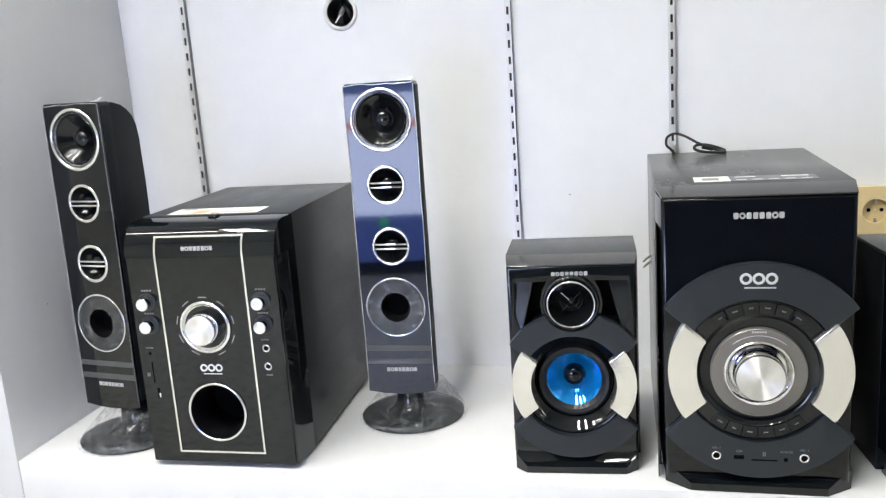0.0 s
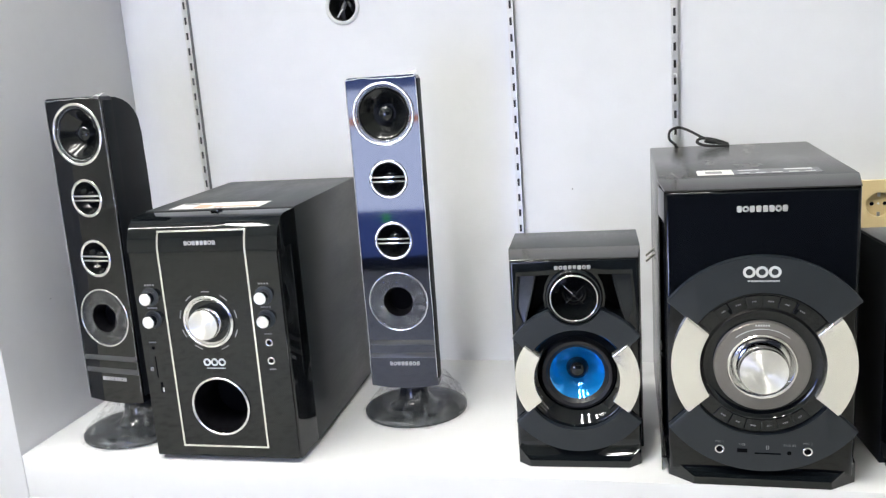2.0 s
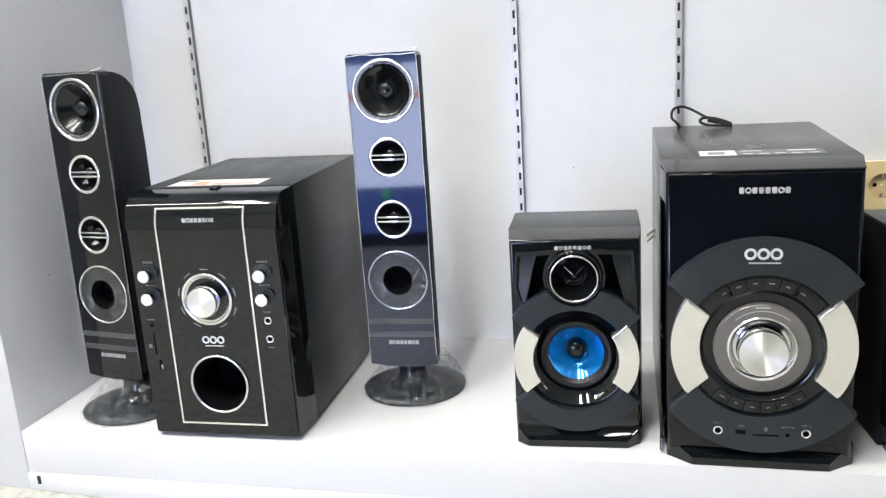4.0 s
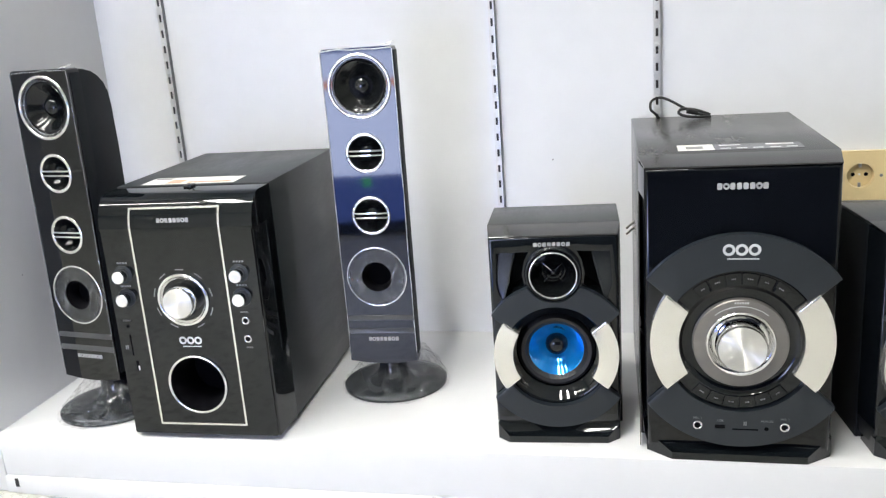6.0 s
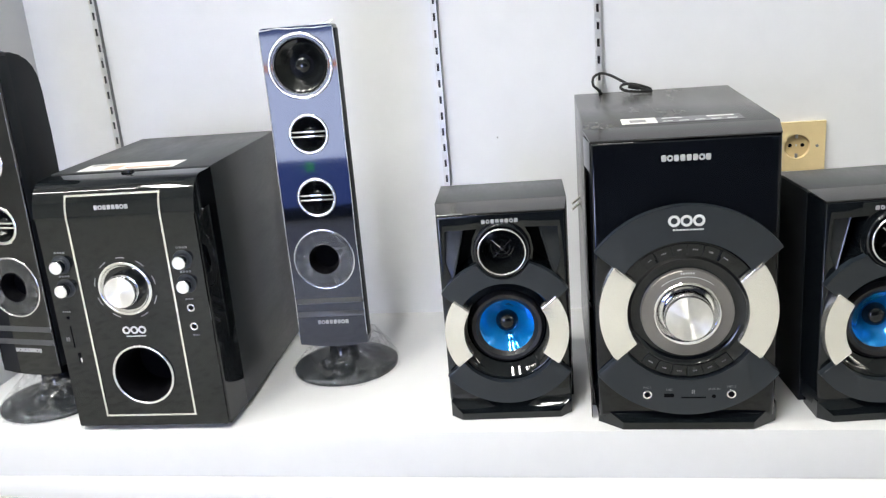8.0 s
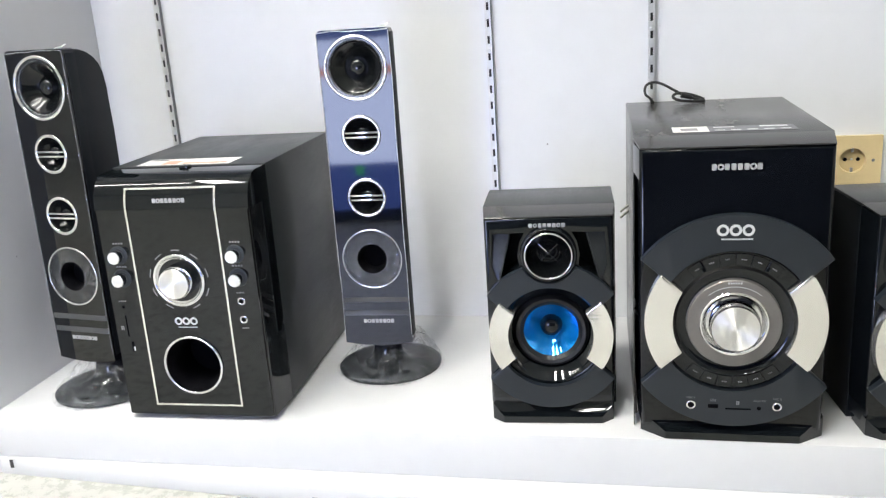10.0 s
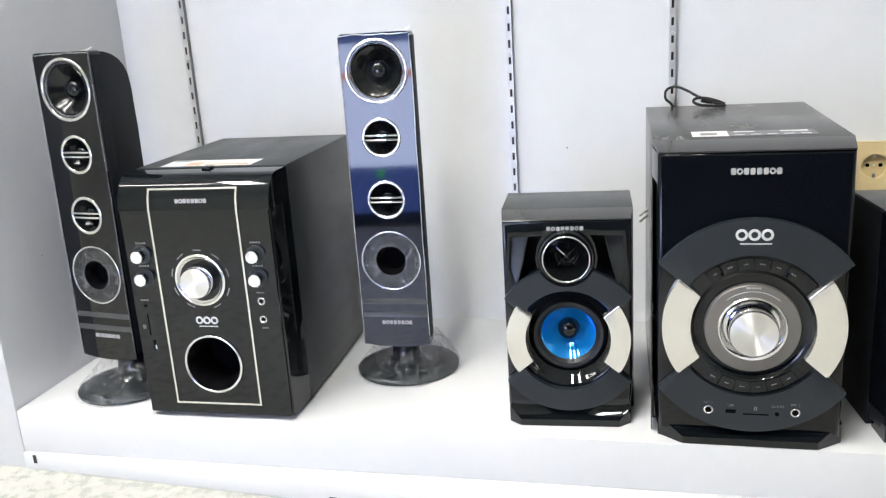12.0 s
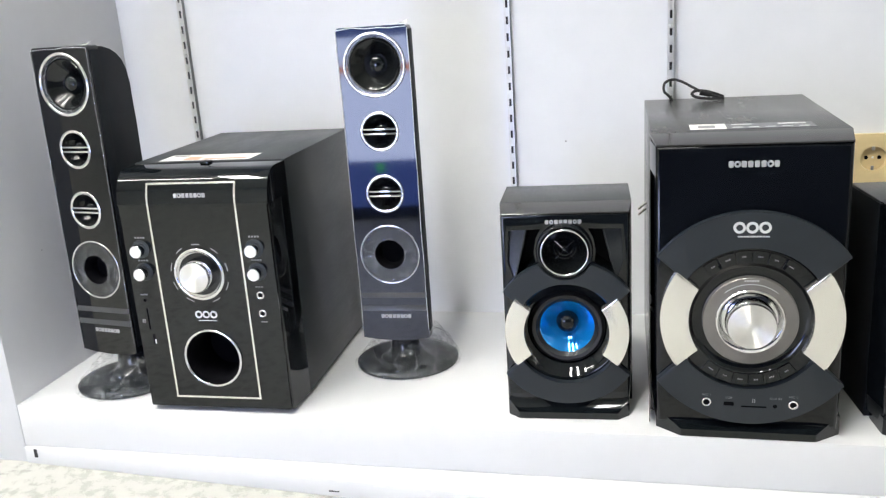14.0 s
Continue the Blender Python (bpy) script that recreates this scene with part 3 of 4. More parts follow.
    for a, b in zip(grid, grid[1:]):
        for i in range(n):
            bag.faces.new((a[i], a[(i + 1) % n], b[(i + 1) % n], b[i]))
    part("wrap", bag, FILM, th, "crumpled clear plastic bag round the foot", sharp=25)
    for k in range(7):   # short bright folds of the bag along the rim of the foot
        a = rng.uniform(math.pi * 1.15, math.pi * 1.85)
        turn = rng.uniform(0.15, 0.40) * rng.choice((-1, 1))
        r = rng.uniform(0.0765, 0.0815)
        fold = [((r + rng.uniform(-0.0008, 0.0008)) * math.cos(a + turn * i / 5), r * math.sin(a + turn * i / 5) + fy, 0.0088 - 0.7 * (r - 0.0765) + rng.uniform(0, 0.0008)) for i in range(6)]
        part("film_crease", tube(fold, rng.uniform(0.0004, 0.0009), 6), MILK, th, "pale crease of the plastic bag")
    line = [(0.020, -0.030, 0.024), (0.024, -0.044, 0.019), (0.027, -0.060, 0.0155), (0.029, -0.074, 0.0115), (0.030, -0.081, 0.005)]
    part("film_fold", tube([(x, y + fy, z) for x, y, z in line], 0.0006, 6), MILK, th, "upright fold of the plastic bag")
    return th


tower_speaker(pose(0.5615, 0.154, 0, -0.25, 0, 2.5), "glossy black tower speaker wrapped in clear film mirroring a blue screen", 1, 0.060)
tower_speaker(pose(0.1250, 0.0715, 0, -0.75, 0, -8.32), "glossy black tower speaker wrapped in clear film beside the side panel", 2, 0.036)


# ---------------------------------------------------------------- control subwoofer
def turn_knob(parent, u, v, r, length, name="small_knob"):
    kn = part(name, lathe([(r * 1.05, 0.0), (r * 1.02, -length * 0.35), (r, -length * 0.95), (r * 0.93, -length), (r * 0.9, -length)], u, v, 40), CHROME, parent, "chrome knob with a spun metal face")
    part("cap", lathe([(r * 0.9, -length), (0, -length - 0.0004)], u, v, 40), SPUN, kn, "spun metal face")
    return kn


def control_subwoofer():
    th = thing("control_subwoofer", pose(0.336, 0.008, 0, 0, 0, 1.12), "black subwoofer with chrome-lined control panel and matt vinyl cabinet", "subwoofer")
    W, H, D = 0.1142, 0.3528, 0.345
    part("cabinet", block(-W, W - 0.002, 0.066, D, 0.004, H, 0.0015), VINYL, th, "matt black vinyl cabinet")
    # glossy surround between cabinet and panel
    top = 0.305
    part("surround", pierced([(-0.1095, 0.0065), (0.1095, 0.0065), (0.1095, top), (-0.1095, top)], [circle_points(0.046, 0, 0.0846)], 0.0040, 0.0655, 0.0028, 0.003), GLOSS, th, "gloss black surround")
    panel = [(-0.1065, 0.0085), (0.1065, 0.0085), (0.1078, 0.011), (0.1078, top), (-0.1078, top), (-0.1078, 0.011)]
    fp = part("control_panel", pierced(panel, [circle_points(0.0425, 0, 0.0846)], 0.0, 0.0038), GLOSS, th, "flat gloss black control panel")
    # upper end of the panel rolls back
    arc = [(0.0, top)]
    for k in range(1, 13):
        a = radians(k * 7.3)
        arc.append((0.046 * (1 - math.cos(a)) * 0.75, top + 0.046 * math.sin(a)))
    arc += [(0.0655, top + 0.0462), (0.0655, top)]
    roll = prism(arc, "x", -0.1095, 0.1095)
    for w in roll.verts:   # widens towards the cabinet like the surround below it
        w.co.x += math.copysign(0.0028 * w.co.y / 0.0655, w.co.x)
    part("panel_top", roll, GLOSS, th, "panel top rolled back", sharp=20)
    # chrome line round the middle, following the roll at the top
    fu, lo, hi, t = 0.0637, 0.0258, 0.333, 0.0011

    def depth(z):
        if z <= top:
            return -0.0006
        s = min((z - top) / 0.046, 0.999)
        return 0.046 * (1 - math.sqrt(1 - s * s)) * 0.75 - 0.0006
    line = bmesh.new()
    hw = 0.0013
    zs = [lo, 0.12, 0.2, 0.28, top] + [top + (hi - top) * k / 8 for k in range(1, 9)]
    for s in (-fu, fu):
        for z0, z1 in zip(zs, zs[1:]):
            d0, d1 = depth(z0), depth(z1)
            vs = [line.verts.new(p) for p in ((s - hw, d0 - 0.0008, z0), (s + hw, d0 - 0.0008, z0), (s + hw, d1 - 0.0008, z1), (s - hw, d1 - 0.0008, z1),
                                              (s - hw, d0 + 0.001, z0), (s + hw, d0 + 0.001, z0), (s + hw, d1 + 0.001, z1), (s - hw, d1 + 0.001, z1))]
            for q in ((0, 1, 2, 3), (0, 4, 5, 1), (1, 5, 6, 2), (2, 6, 7, 3), (3, 7, 4, 0)):
                line.faces.new([vs[k] for k in q])
    block(-fu - hw, fu + hw, -0.0014, 0.0006, lo - 0.0026, lo, bm=line)
    block(-fu - hw, fu + hw, depth(hi) - 0.0010, depth(hi) + 0.003, hi, hi + 0.0026, bm=line)
    part("chrome_line", line, BRUSHED, fp, "thin chrome outline")
    # large knob
    ku, kv = -0.002, 0.2085
    vr = part("volume_ring", ring(0.0325, 0.0372, -0.0035, 0.0018, ku, kv), CHROME, fp, "chrome ring of the large knob")
    part("ring_well", lathe([(0.0375, -0.0003), (0.0345, -0.0002), (0.0335, 0.0), (0.0330, 0.0)], ku, kv), GLOSS, fp)
    part("knob_collar", lathe([(0.0328, -0.0030), (0.0300, 0.0002), (0.0262, 0.0012), (0.0222, 0.0008)], ku, kv, 64), CHROME, vr, "dished chrome collar")
    kn = part("large_knob", lathe([(0.0232, 0.0006), (0.0222, -0.012), (0.0216, -0.0165), (0.0207, -0.0180), (0.0204, -0.0180)], ku, kv, 64), CHROME, th, "large chrome knob")
    part("cap", lathe([(0.0204, -0.0180), (0, -0.0186)], ku, kv, 64), SPUN, kn, "spun metal face with fan-shaped shine")
    ticks = bmesh.new()
    for k in range(9):
        a0 = -62 + k * 38
        pts = [(ku + 0.0430 * math.cos(radians(a0 + d)), kv + 0.0430 * math.sin(radians(a0 + d))) for d in (-8, -4, 0, 4, 8)]
        pts += [(ku + 0.0416 * math.cos(radians(a0 + d)), kv + 0.0416 * math.sin(radians(a0 + d))) for d in (8, 4, 0, -4, -8)]
        prism(pts, "y", -0.0004, 0.0002, bm=ticks)
    part("dial_print", ticks, GREYPRINT, fp, "ring of small printed dashes")
    for s, z in ((-1, 0.2445), (-1, 0.2118), (1, 0.2445), (1, 0.2118)):
        u = s * 0.083 - 0.002 * (s < 0)
        part("knob_seat", ring(0.0088, 0.0128, -0.0012, 0.0008, u, z, 32), SATIN, fp)
        turn_knob(th, u, z - 0.0005, 0.0088, 0.015)
        part("print", bars(u + 0.001, z + 0.0165, 0.016, 0.0022, 4, -0.0004), GREYPRINT, fp, "tiny grey print")
    for z in (0.1783, 0.1521):
        jk = part("jack", ring(0.0032, 0.0056, -0.0014, 0.001, 0.083, z, 28), CHROME, th, "chrome jack socket")
        part("bore", lathe([(0.0033, -0.0006), (0, -0.0005)], 0.083, z, 20), DEEP, jk)
    part("print", bars(0.083, 0.1905, 0.012, 0.0018, 3, -0.0004), GREYPRINT, fp, "tiny grey print")
    part("print", bars(0.084, 0.1400, 0.010, 0.0018, 3, -0.0004), GREYPRINT, fp, "tiny grey print")
    # left column of slots
    part("card_slot", block(-0.0918, -0.0898, -0.0005, 0.001, 0.1264, 0.1578, 0.0004), DEEP, fp, "upright card slot")
    part("usb_slot", block(-0.0886, -0.0846, -0.0005, 0.001, 0.104, 0.119, 0.0004), DEEP, fp, "upright socket slot")
    part("socket_hole", lathe([(0.0022, -0.0006), (0, -0.0005)], -0.0915, 0.170, 16), DEEP, fp)
    part("print", bars(-0.0915, 0.1785, 0.012, 0.0018, 4, -0.0004), GREYPRINT, fp, "tiny grey print")
    part("print", bars(-0.098, 0.139, 0.0055, 0.0055, 2, -0.0004), GREYPRINT, fp, "tiny grey print")
    part("print", bars(-0.0846, 0.1085, 0.0028, 0.006, 1, -0.0008), WHITEPRINT, fp, "tiny white print")
    part("logo_mark", name_mark(-0.001, 0.3185, 0.047, 0.0062, depth(0.3185) - 0.0006), MIDPRINT, fp, "row of small pale shapes")
    part("emblem", emblem(-0.0013, 0.1475, 0.034, 0.0150, -0.0006), WHITEPRINT, fp, "plain pale three-lobed mark")
    # port
    po = part("bass_port", lathe([(0.0402, 0.0), (0.037, 0.008), (0.0345, 0.025), (0.034, 0.060), (0, 0.060)], 0, 0.0846, 64), DEEP, th, "deep dark bass port")
    part("rim", ring(0.0398, 0.0436, -0.0032, 0.0018, 0, 0.0846), CHROME, po, "chrome rim")
    # small glints of side trim and label on top
    lb = part("label_sticker", block(-0.080, 0.058, 0.072, 0.118, H + 0.0001, H + 0.0005), PAPER, th, "white and orange paper label on top")
    part("label_print", block(-0.045, -0.022, 0.076, 0.100, H + 0.0005, H + 0.0007), ORANGE, lb, "orange block")
    part("label_print", block(-0.015, 0.050, 0.078, 0.086, H + 0.0005, H + 0.0007), ORANGE, lb, "orange strip")
    part("label_print", block(-0.075, -0.050, 0.106, 0.113, H + 0.0005, H + 0.0007), GREYPRINT, lb, "grey strip")
    part("catch", block(-0.006, 0.006, 0.052, 0.066, H - 0.004, H + 0.002, 0.001), GLOSS, th)
    for sx in (-0.09, 0.09):
        for sy in (0.04, 0.31):
            part("rubber_foot", turned([(0, 0.0061), (0.010, 0.0061), (0.0105, 0.0), (0, 0.0)], sx, sy, 20), RUBBER, th)


control_subwoofer()


# ---------------------------------------------------------------- ring-fronted speakers
def ring_front(th, c, r_dark, r_dark_in, r_sil, r_sil_in, a0, bite_z, bite_r):
    """Two dark arcs above and below, two silver arcs at the sides; the upper arc gives way to the tweeter."""
    part("dark_arc", sector(r_dark_in, r_dark, 270 - (90 - a0), 270 + (90 - a0), 0.0, 0.0125, 0, c, 36, 0.0008, 3.0, -0.0012), SATIN, th, "satin black arc")
    outer = [radians(a0 + (180 - 2 * a0) * k / 60) for k in range(61)]
    pts = [(r_dark * math.cos(a), c + r_dark * math.sin(a)) for a in outer]
    first = [p for p in pts if math.hypot(p[0], p[1] - bite_z) > bite_r and p[0] > 0]
    last = [p for p in pts if math.hypot(p[0], p[1] - bite_z) > bite_r and p[0] < 0]
    low = math.atan2(first[-1][1] - bite_z, first[-1][0])
    turn = [low + (-math.pi - 2 * low) * k / 24 for k in range(1, 24)]
    notch = [(bite_r * math.cos(a), bite_z + bite_r * math.sin(a)) for a in turn]
    inner = [radians(a0 - 3 + (186 - 2 * a0) * k / 40) for k in range(41)]
    inn = [(r_dark_in * math.cos(a), c - 0.0012 + r_dark_in * math.sin(a)) for a in reversed(inner)]
    part("dark_arc", prism(first + notch + last + inn, "y", 0.0, 0.0125), SATIN, th, "satin black arc cut round the tweeter")
    for a in (0, 180):
        part("silver_arc", sector(r_sil_in, r_sil, a - 35.8, a + 35.8, -0.003, 0.0115, 0, c + 0.0022, 24, 0.0014, -1.8), BRUSHED, th, "brushed silver arc")


def speaker_foot(th, u, w, wf, yf, ys, zf, zs, wa, ya, za, depth):
    """The low gloss foot under the front: an upright front edge, chamfered corners and a hollowed slope that climbs back to two peaks."""
    bm = bmesh.new()
    plan = [(-w, ys), (-wf, yf), (wf, yf), (w, ys), (w, depth), (-w, depth)]
    lo = [bm.verts.new((u + x, y, 0.0005)) for x, y in plan]
    mid = [bm.verts.new((u + x, y, zf if i in (1, 2) else zs)) for i, (x, y) in enumerate(plan)]
    peak = [bm.verts.new((u + x, y, za)) for x, y in ((-wa, ya), (wa, ya), (wa, depth), (-wa, depth))]
    bm.faces.new(lo)
    for i in range(6):
        k = (i + 1) % 6
        bm.faces.new((lo[i], lo[k], mid[k], mid[i]))
    n, rows_ = 6, [[mid[1], mid[2]]]
    for k in range(1, n):
        f = k / n
        rows_.append([bm.verts.new((u + sx * (wf + (wa - wf) * f), yf + (ya - yf) * f, zf + (za - zf) * (0.18 * f + 0.82 * f ** 2.6))) for sx in (-1, 1)])
    rows_.append([peak[0], peak[1]])
    for a, b in zip(rows_, rows_[1:]):
        bm.faces.new((a[0], a[1], b[1], b[0]))
        bm.faces.new((mid[0], a[0], b[0]))
        bm.faces.new((mid[3], b[1], a[1]))
    for f in ((mid[3], mid[4], peak[2], peak[1]), (mid[5], mid[0], peak[0], peak[3]), (mid[4], mid[5], peak[3], peak[2]), tuple(peak)):
        bm.faces.new(f)
    rim = [e for e in bm.edges if len(e.link_faces) == 2 and e.calc_face_angle(0) > 0.5]
    bmesh.ops.bevel(bm, geom=rim, offset=0.0009, segments=2, profile=0.5, affect="EDGES")
    return part("foot", bm, GLOSS, th, "chamfered gloss black foot")


def satellite_speaker(m):
    th = thing("satellite_speaker", m, "small gloss black speaker with a blue cone and silver arcs", "speaker", "satellite speakers")
    H, W, C = 0.2836, 0.0855, 0.1200
    part("cabinet", block(-W, W, 0.056, 0.158, 0.001, H - 0.004, 0.0010), MATT, th, "black vinyl cabinet")
    part("top_panel", block(-W, W, 0.056, 0.158, H - 0.004, H, 0.0010), COOLVINYL, th, "charcoal vinyl top")
    tv_ = 0.2300
    out = [(-0.0785, 0.012), (0.0785, 0.012), (0.0805, 0.05), (0.0805, H - 0.0060), (-0.0805, H - 0.0060), (-0.0805, 0.05)]
    lp = [(-0.071, 0.2575), (-0.030, 0.2585), (-0.0365, 0.246), (-0.0395, 0.229), (-0.0375, 0.2145), (-0.045, 0.2085), (-0.066, 0.193), (-0.0735, 0.215)]
    rp = [(-x, z) for x, z in reversed(lp)]
    fr = part("front_panel", pierced(out, [circle_points(0.0672, 0, C, 64), circle_points(0.0318, 0, tv_), lp, rp], 0.0105, 0.0555, 0.0045, 0.0030), GLOSS, th, "sculpted gloss black front")
    part("top_cap", wedge(0.0853, 0.0802, 0.0558, 0.0108, H - 0.0002, H - 0.0046, 0.0013), CAP, th, "charcoal top edge with bevelled corners")
    # scooped hollows beside the tweeter: a steep inner facet, a thin ridge and a broad outer facet
    for s in (-1, 1):
        hol = bmesh.new()
        ridge = [(0.0475, 0.0185, 0.260), (0.0530, 0.0165, 0.238), (0.0590, 0.0145, 0.214), (0.0655, 0.0120, 0.190)]
        inner_edge = [(0.0440, 0.0545, 0.260), (0.0490, 0.0545, 0.238), (0.0545, 0.0545, 0.214), (0.0600, 0.0545, 0.190)]
        outer_edge = [(0.0745, 0.0200, 0.260), (0.0765, 0.0180, 0.238), (0.0765, 0.0160, 0.214), (0.0760, 0.0140, 0.190)]
        lines = [[hol.verts.new((s * x, y, z)) for x, y, z in row] for row in (inner_edge, ridge, outer_edge)]
        for a, b in zip(lines, lines[1:]):
            for k in range(3):
                hol.faces.new((a[k], b[k], b[k + 1], a[k + 1]))
        part("hollow", hol, HOLLOW, fr, "scooped gloss hollow", sharp=12)
        part("rib", tube([(s * x, y - 0.0004, z) for x, y, z in ridge], 0.0013, 10), HOLLOW, fr, "thin slanting ridge")
    # tweeter
    tw = part("tweeter", lathe([(0.0308, 0.012), (0.0308, 0.0), (0.0286, -0.0008), (0.0262, 0.010), (0.0180, 0.024), (0.0152, 0.0225), (0.0134, 0.0235), (0.0110, 0.0215), (0.0088, 0.0225), (0.0055, 0.018), (0.0028, 0.0165), (0, 0.016)], 0, tv_, 48), CONE, th, "black horn tweeter")
    part("rim", ring(0.0284, 0.0309, -0.0022, 0.0016, 0, tv_), CHROME, tw, "thin chrome rim")
    part("housing", ring(0.0308, 0.0362, 0.0015, 0.0042, 0, tv_), GLOSS, tw, "rounded gloss housing")
    for k in range(4):
        a = radians(45 + 90 * k)
        bm = block(0.003, 0.0170, 0.0135, 0.0152, -0.0006, 0.0006, 0.0002)
        bmesh.ops.transform(bm, matrix=Matrix.Translation((0, 0, tv_)) @ Matrix.Rotation(-a, 4, "Y"), verts=bm.verts)
        # One chrome brace stands for the bright glint on that arm.
        part("brace", bm, CHROME if k == 1 else CONE, tw, "thin cross brace")
    part("hub", lathe([(0, 0.0118), (0.0022, 0.0126), (0.003, 0.0155)], 0, tv_, 20), GLOSS, tw)
    # woofer: dished gloss ring, rubber surround, blue cone, dark dust cap
    part("dish", lathe([(0.0690, 0.0104), (0.0674, 0.0102), (0.0655, 0.0112), (0.0625, 0.0150), (0.0590, 0.0190), (0.0550, 0.0222), (0.0520, 0.0240), (0.050, 0.030)], 0, C, 72), GLOSS, th, "dished gloss ring")
    sr = part("surround", lathe([(0.0505, 0.0275), (0.049, 0.0235), (0.0455, 0.0205), (0.0410, 0.0215), (0.0385, 0.0245), (0.0362, 0.0262), (0.0355, 0.0270)], 0, C, 64), RUBBER, th, "rolled rubber surround")
    cn = part("cone", lathe([(0.0360, 0.0262), (0.0345, 0.0275), (0.025, 0.0385), (0.0155, 0.0475), (0.0120, 0.049)], 0, C, 64), BLUE, th, "glossy blue metal cone")
    part("dust_cap", lathe([(0.0150, 0.0475), (0.0148, 0.0440), (0.0125, 0.0385), (0.008, 0.0350), (0.003, 0.0338), (0, 0.0337)], 0, C, 40), GLOSS, cn, "round black dust cap")
    part("bowl_back", block(-0.069, 0.069, 0.0500, 0.0552, C - 0.069, C + 0.069), DEEP, th)
    ring_front(th, C, 0.0990, 0.0688, 0.0797, 0.0548, 35.5, tv_, 0.0366)
    speaker_foot(th, 0.0, 0.0800, 0.0647, -0.0050, 0.0085, 0.0095, 0.0225, 0.0690, 0.0145, 0.0345, 0.052)
    part("logo_mark", name_mark(-0.001, 0.2676, 0.047, 0.0052, 0.0100), MIDPRINT, fr, "row of small pale shapes")
    return th


sat = satellite_speaker(pose(0.8276, 0.0387, 0, 0, 0, 3.2))
sat2 = copy_thing(sat, pose(1.2899, 0.0298, 0, 0, 0, 6.3))
tagged(sat2, "small gloss black speaker with a blue cone, beside the socket")


def ring_subwoofer():
    th = thing("ring_subwoofer", pose(1.0456, 0.0041, 0, 0, 0, -0.33), "large gloss black subwoofer with a silver dial and silver arcs", "subwoofer")
    H, C, U = 0.3733, 0.1572, 0.0035
    part("cabinet", prism([(-0.1120, 0.062), (0.1165, 0.062), (0.1150, 0.405), (-0.1212, 0.405)], "z", 0.001, H, 0.0015), GREYVINYL, th, "charcoal vinyl cabinet")
    out = [(-0.1035, 0.012), (0.1085, 0.012), (0.1095, 0.06), (0.1080, H - 0.0078), (-0.1065, H - 0.0078), (-0.1050, 0.06)]
    fr = part("front_panel", pierced(out, [], 0.0105, 0.0615, 0.0065, 0.0045), PIANO, th, "gloss black front with bevelled sides")
    part("top_cap", wedge(0.1148, 0.1070, 0.0625, 0.0108, H - 0.0002, H - 0.0062, 0.0015, 0.0010), CAP, th, "charcoal top edge with bevelled corners")
    part("side_wing", prism([(0.024, 0.004), (0.058, 0.004), (0.075, 0.330), (0.028, 0.326), (0.020, 0.30)], "x", -0.1136, -0.1122, 0.0004), GREYVINYL, th, "charcoal side wing")
    # arcs and dial round one centre
    for a in (90, 270):
        arc = part("dark_arc", sector(0.0895, 0.1345, a - 53.5, a + 53.5, 0.0, 0.0125, U, C - 0.0025, 40, 0.0008, 3.5, 0.0013), SATIN, th, "satin black arc")
        if a == 270:
            lower = arc
        else:
            upper = arc
    for a in (0, 180):
        part("silver_arc", sector(0.0713, 0.1045, a - 35.8, a + 35.8, -0.003, 0.0115, U, C - 0.0012, 28, 0.0016, -2.7), BRUSHED, th, "brushed silver arc")
    part("trough", lathe([(0.0898, 0.0102), (0.0885, 0.0108), (0.0872, 0.0062), (0.0700, 0.0058), (0.0675, 0.0080), (0.0640, 0.0098), (0.0590, 0.0102), (0.0540, 0.0102)], U, C - 0.0012, 96), GLOSS, th, "dished gloss ring round the dial")
    for a0, n in ((90, 6), (270, 6)):
        for k in range(n):
            a = a0 + (k - (n - 1) / 2) * 13.5
            bt = part("button", sector(0.0715, 0.0853, a - 6.4, a + 6.4, 0.0042, 0.0072, U, C - 0.0012, 6, 0.0005), GLOSS, th, "small gloss black button")
            one = bars(0, 0.0, 0.0052 if k % 2 else 0.0066, 0.0014, 3, 0.0038)
            bmesh.ops.transform(one, matrix=Matrix.Translation((U + 0.0785 * math.cos(radians(a)), 0, C - 0.0012 + 0.0785 * math.sin(radians(a)))) @ Matrix.Rotation(radians((a0 - a)), 4, "Y"), verts=one.verts)
            part("print", one, GREYPRINT, bt, "tiny grey print")
    K = C - 0.0030
    dial = part("dial_plate", lathe([(0.0552, 0.0106), (0.0549, 0.0028), (0.0540, 0.0018), (0.0385, 0.0018)], U, K, 96), GUNMETAL, th, "grey metal dial plate")
    arcp = bmesh.new()
    pts = [(U + 0.0470 * math.cos(radians(a)), K + 0.0470 * math.sin(radians(a))) for a in range(50, 131, 5)]
    pts += [(U + 0.0463 * math.cos(radians(a)), K + 0.0463 * math.sin(radians(a))) for a in range(130, 49, -5)]
    prism(pts, "y", 0.0014, 0.0020, bm=arcp)
    part("print", arcp, WHITEPRINT, dial, "thin pale arc")
    part("print", bars(U, K + 0.0510, 0.017, 0.0021, 6, 0.0016), WHITEPRINT, dial, "tiny pale print")
    part("chrome_ring", lathe([(0.0402, 0.0025), (0.0402, -0.0005), (0.0392, -0.0016), (0.0378, -0.0017), (0.0350, 0.0020), (0.0328, 0.0062), (0.0316, 0.0085)], U, K, 96), CHROME, dial, "polished chrome ring")
    kn = part("large_knob", lathe([(0.0300, 0.008), (0.0292, -0.010), (0.0286, -0.0150), (0.0275, -0.0168), (0.0271, -0.0168)], U, K, 96), CHROME, dial, "large chrome knob")
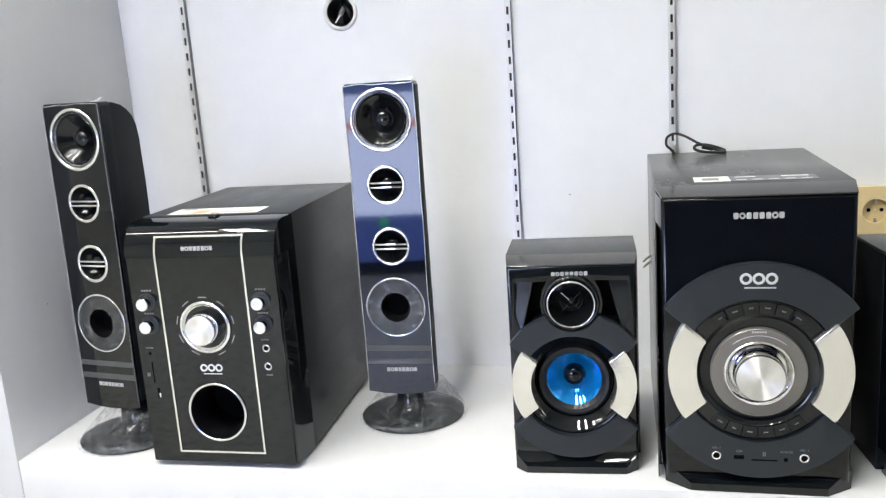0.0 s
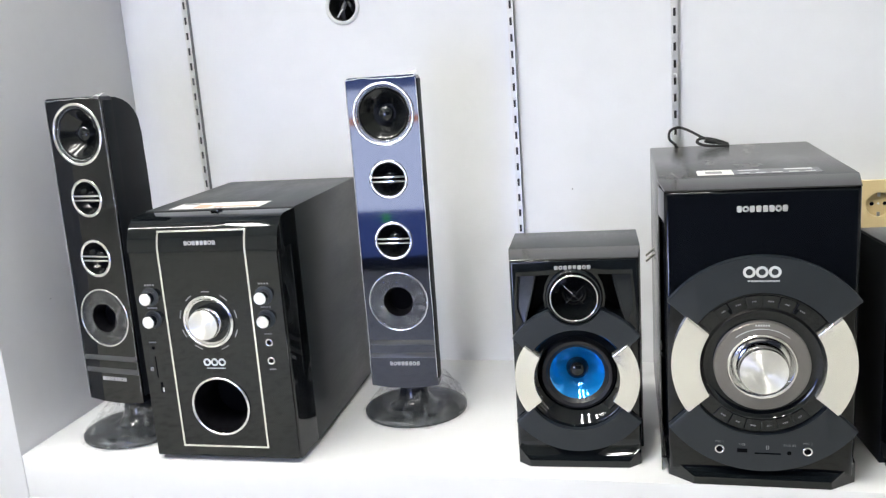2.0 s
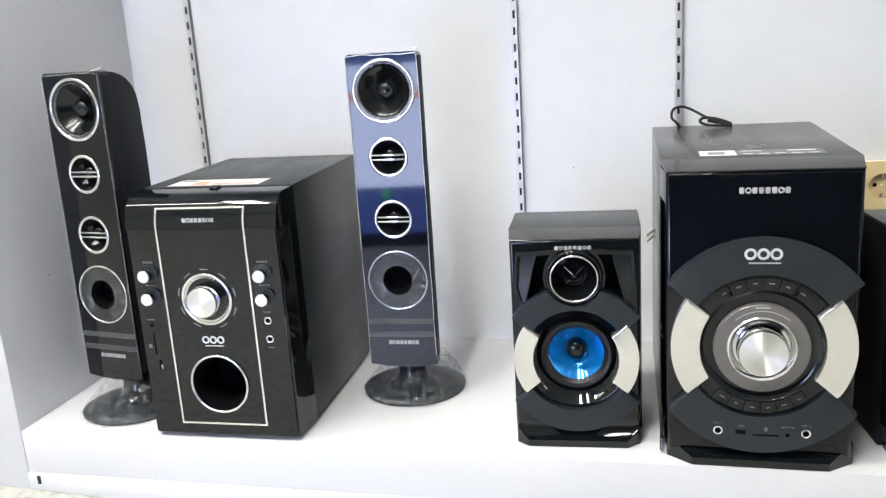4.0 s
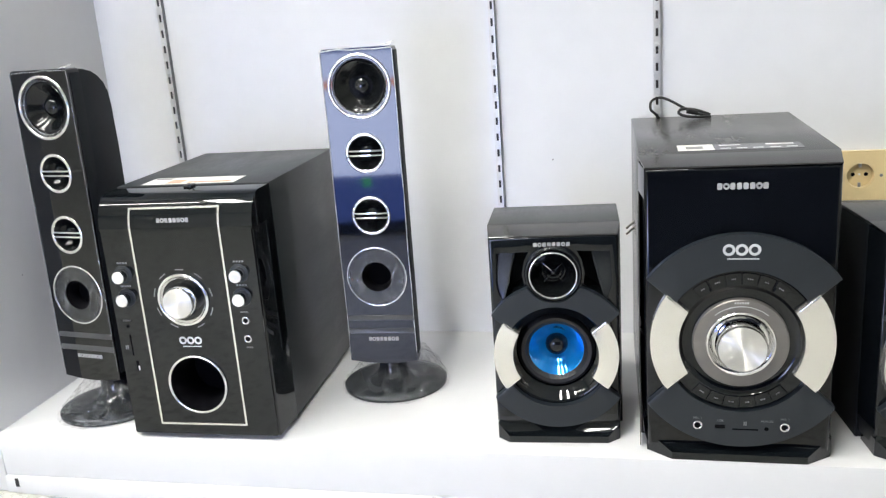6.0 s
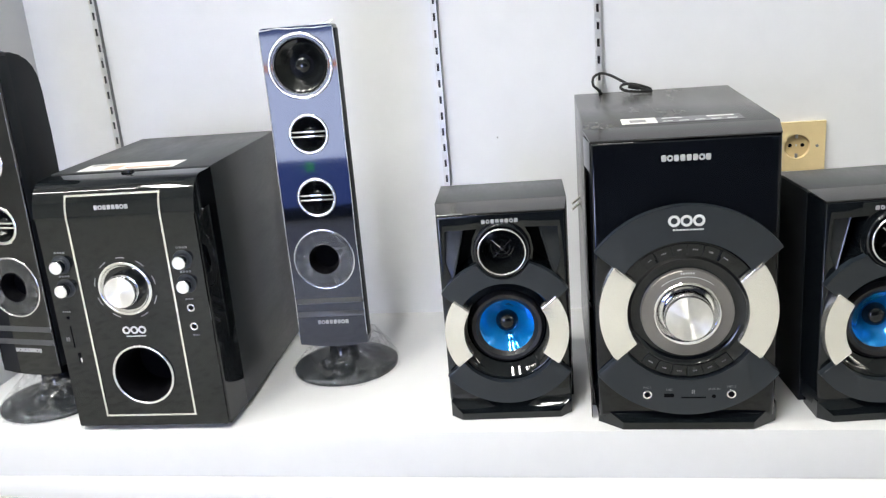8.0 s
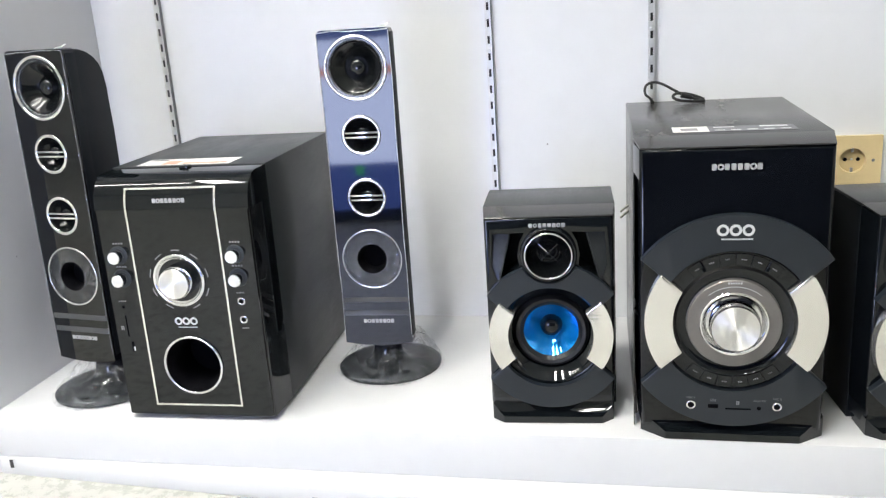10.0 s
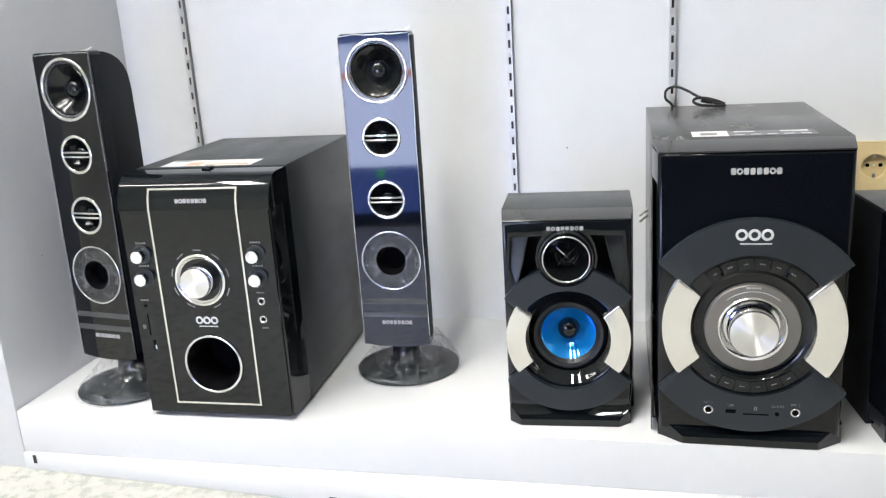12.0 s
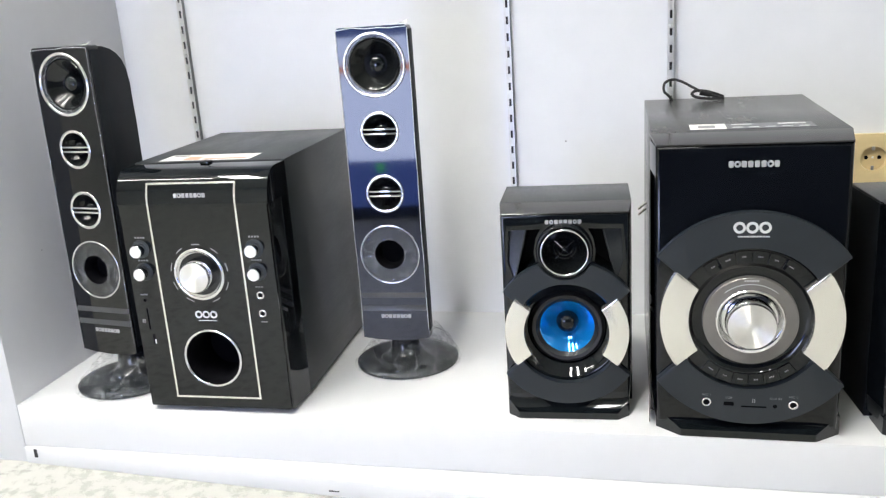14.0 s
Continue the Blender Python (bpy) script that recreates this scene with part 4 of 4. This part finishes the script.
    part("cap", lathe([(0.0271, -0.0168), (0, -0.0174)], U, K, 96), SPUN, dial, "spun metal face with fan-shaped shine")
    part("well", lathe([(0.0335, 0.0075), (0.030, 0.0078)], U, K, 48), CHROME, dial)
    # sockets in the lower arc
    y = -0.0004
    for u in (-0.0448, 0.0559):
        jk = part("jack", ring(0.0036, 0.0058, -0.0014, 0.001, u, 0.0478, 28), CHROME, th, "chrome jack socket")
        part("bore", lathe([(0.0037, -0.0006), (0, -0.0005)], u, 0.0478, 20), DEEP, jk)
    part("usb_slot", block(-0.0245, -0.0125, -0.0005, 0.001, 0.0440, 0.0490, 0.0004), DEEP, lower, "flat socket slot")
    part("card_slot", block(-0.0042, 0.0258, -0.0005, 0.001, 0.0425, 0.0445, 0.0004), DEEP, lower, "long card slot")
    part("socket_hole", lathe([(0.0026, -0.0006), (0, -0.0005)], 0.0351, 0.0452, 16), DEEP, lower)
    for txt, u, v in (("MIC 1", -0.0448, 0.0575), ("USB", -0.0185, 0.0545), ("AUX IN", 0.0355, 0.0550), ("MIC 2", 0.0559, 0.0580)):
        words(txt, 0.0042, u, v, y, GREYPRINT, lower)
    part("print", bars(0.0105, 0.0515, 0.0042, 0.0050, 2, y), GREYPRINT, lower, "tiny card sign")
    part("emblem", emblem(0.002, 0.2680, 0.043, 0.0185, -0.0006), WHITEPRINT, upper, "plain pale three-lobed mark")
    speaker_foot(th, 0.0042, 0.1093, 0.0792, -0.0022, 0.0210, 0.0100, 0.0265, 0.0945, 0.0240, 0.0410, 0.058)
    part("logo_mark", name_mark(0.0025, 0.3432, 0.057, 0.0076, 0.0100), MIDPRINT, fr, "row of pale shapes")
    lb = part("label_sticker", block(-0.065, 0.080, 0.078, 0.120, H + 0.0001, H + 0.0005), SILVERLABEL, th, "dark silver label with a white end on top")
    part("label_end", block(-0.065, -0.022, 0.078, 0.120, H + 0.0005, H + 0.0007), PAPER, lb, "white paper end")
    part("label_print", block(-0.055, -0.035, 0.088, 0.106, H + 0.0007, H + 0.0009), GREYPRINT, lb, "small grey block")
    for k in range(5):
        part("label_print", block(-0.015 + k * 0.019, -0.003 + k * 0.019, 0.086, 0.090, H + 0.0005, H + 0.0007), WHITEPRINT, lb, "pale print")
    part("label_print", block(-0.015, 0.010, 0.108, 0.113, H + 0.0005, H + 0.0007), WHITEPRINT, lb, "pale print")
    part("label_print", block(0.040, 0.072, 0.106, 0.114, H + 0.0005, H + 0.0007), WHITEPRINT, lb, "pale print")
    return th


ring_subwoofer()

# power cord lying on the large subwoofer, and its plug hanging beside it
H2 = 0.3733
cd = thing("power_cord", pose(0, 0, H2), "black power cord looped on top of the subwoofer", "cable")
part("cord", tube([(0.985, 0.415, -0.10), (0.978, 0.418, -0.02), (0.966, 0.400, 0.004), (0.957, 0.398, 0.014), (0.958, 0.402, 0.026), (0.970, 0.405, 0.031), (0.985, 0.400, 0.027), (1.005, 0.392, 0.016), (1.022, 0.386, 0.008), (1.040, 0.382, 0.0035)], 0.0021), RUBBER, cd)
part("cord", tube([(1.046, 0.395, 0.0025), (1.035, 0.398, 0.007), (1.020, 0.394, 0.012), (1.004, 0.386, 0.014), (0.998, 0.378, 0.010), (1.006, 0.372, 0.0055), (1.025, 0.372, 0.003), (1.045, 0.376, 0.0025)], 0.0023), RUBBER, cd)
part("cord_tie", tube([(1.010, 0.380, 0.012), (1.026, 0.382, 0.008)], 0.0042), RUBBER, cd, "thicker tied stretch")
pg = thing("mains_plug", pose(0.9325, 0.30, 0.226), "black mains plug with two bare metal pins", "plug")
part("body", block(-0.003, 0.004, -0.012, 0.012, -0.010, 0.014, 0.0015), RUBBER, pg)
for k in (-0.004, 0.005):
    part("pin", tube([(-0.002, 0.0, 0.002 + k), (-0.0155, -0.002, -0.009 + k)], 0.0018, 10), BRUSHED, pg, "bare metal pin")
part("cord", tube([(0.001, 0.0, 0.012), (-0.0005, 0.02, 0.05), (0.001, 0.06, 0.11), (0.004, 0.11, 0.14)], 0.002), RUBBER, pg)
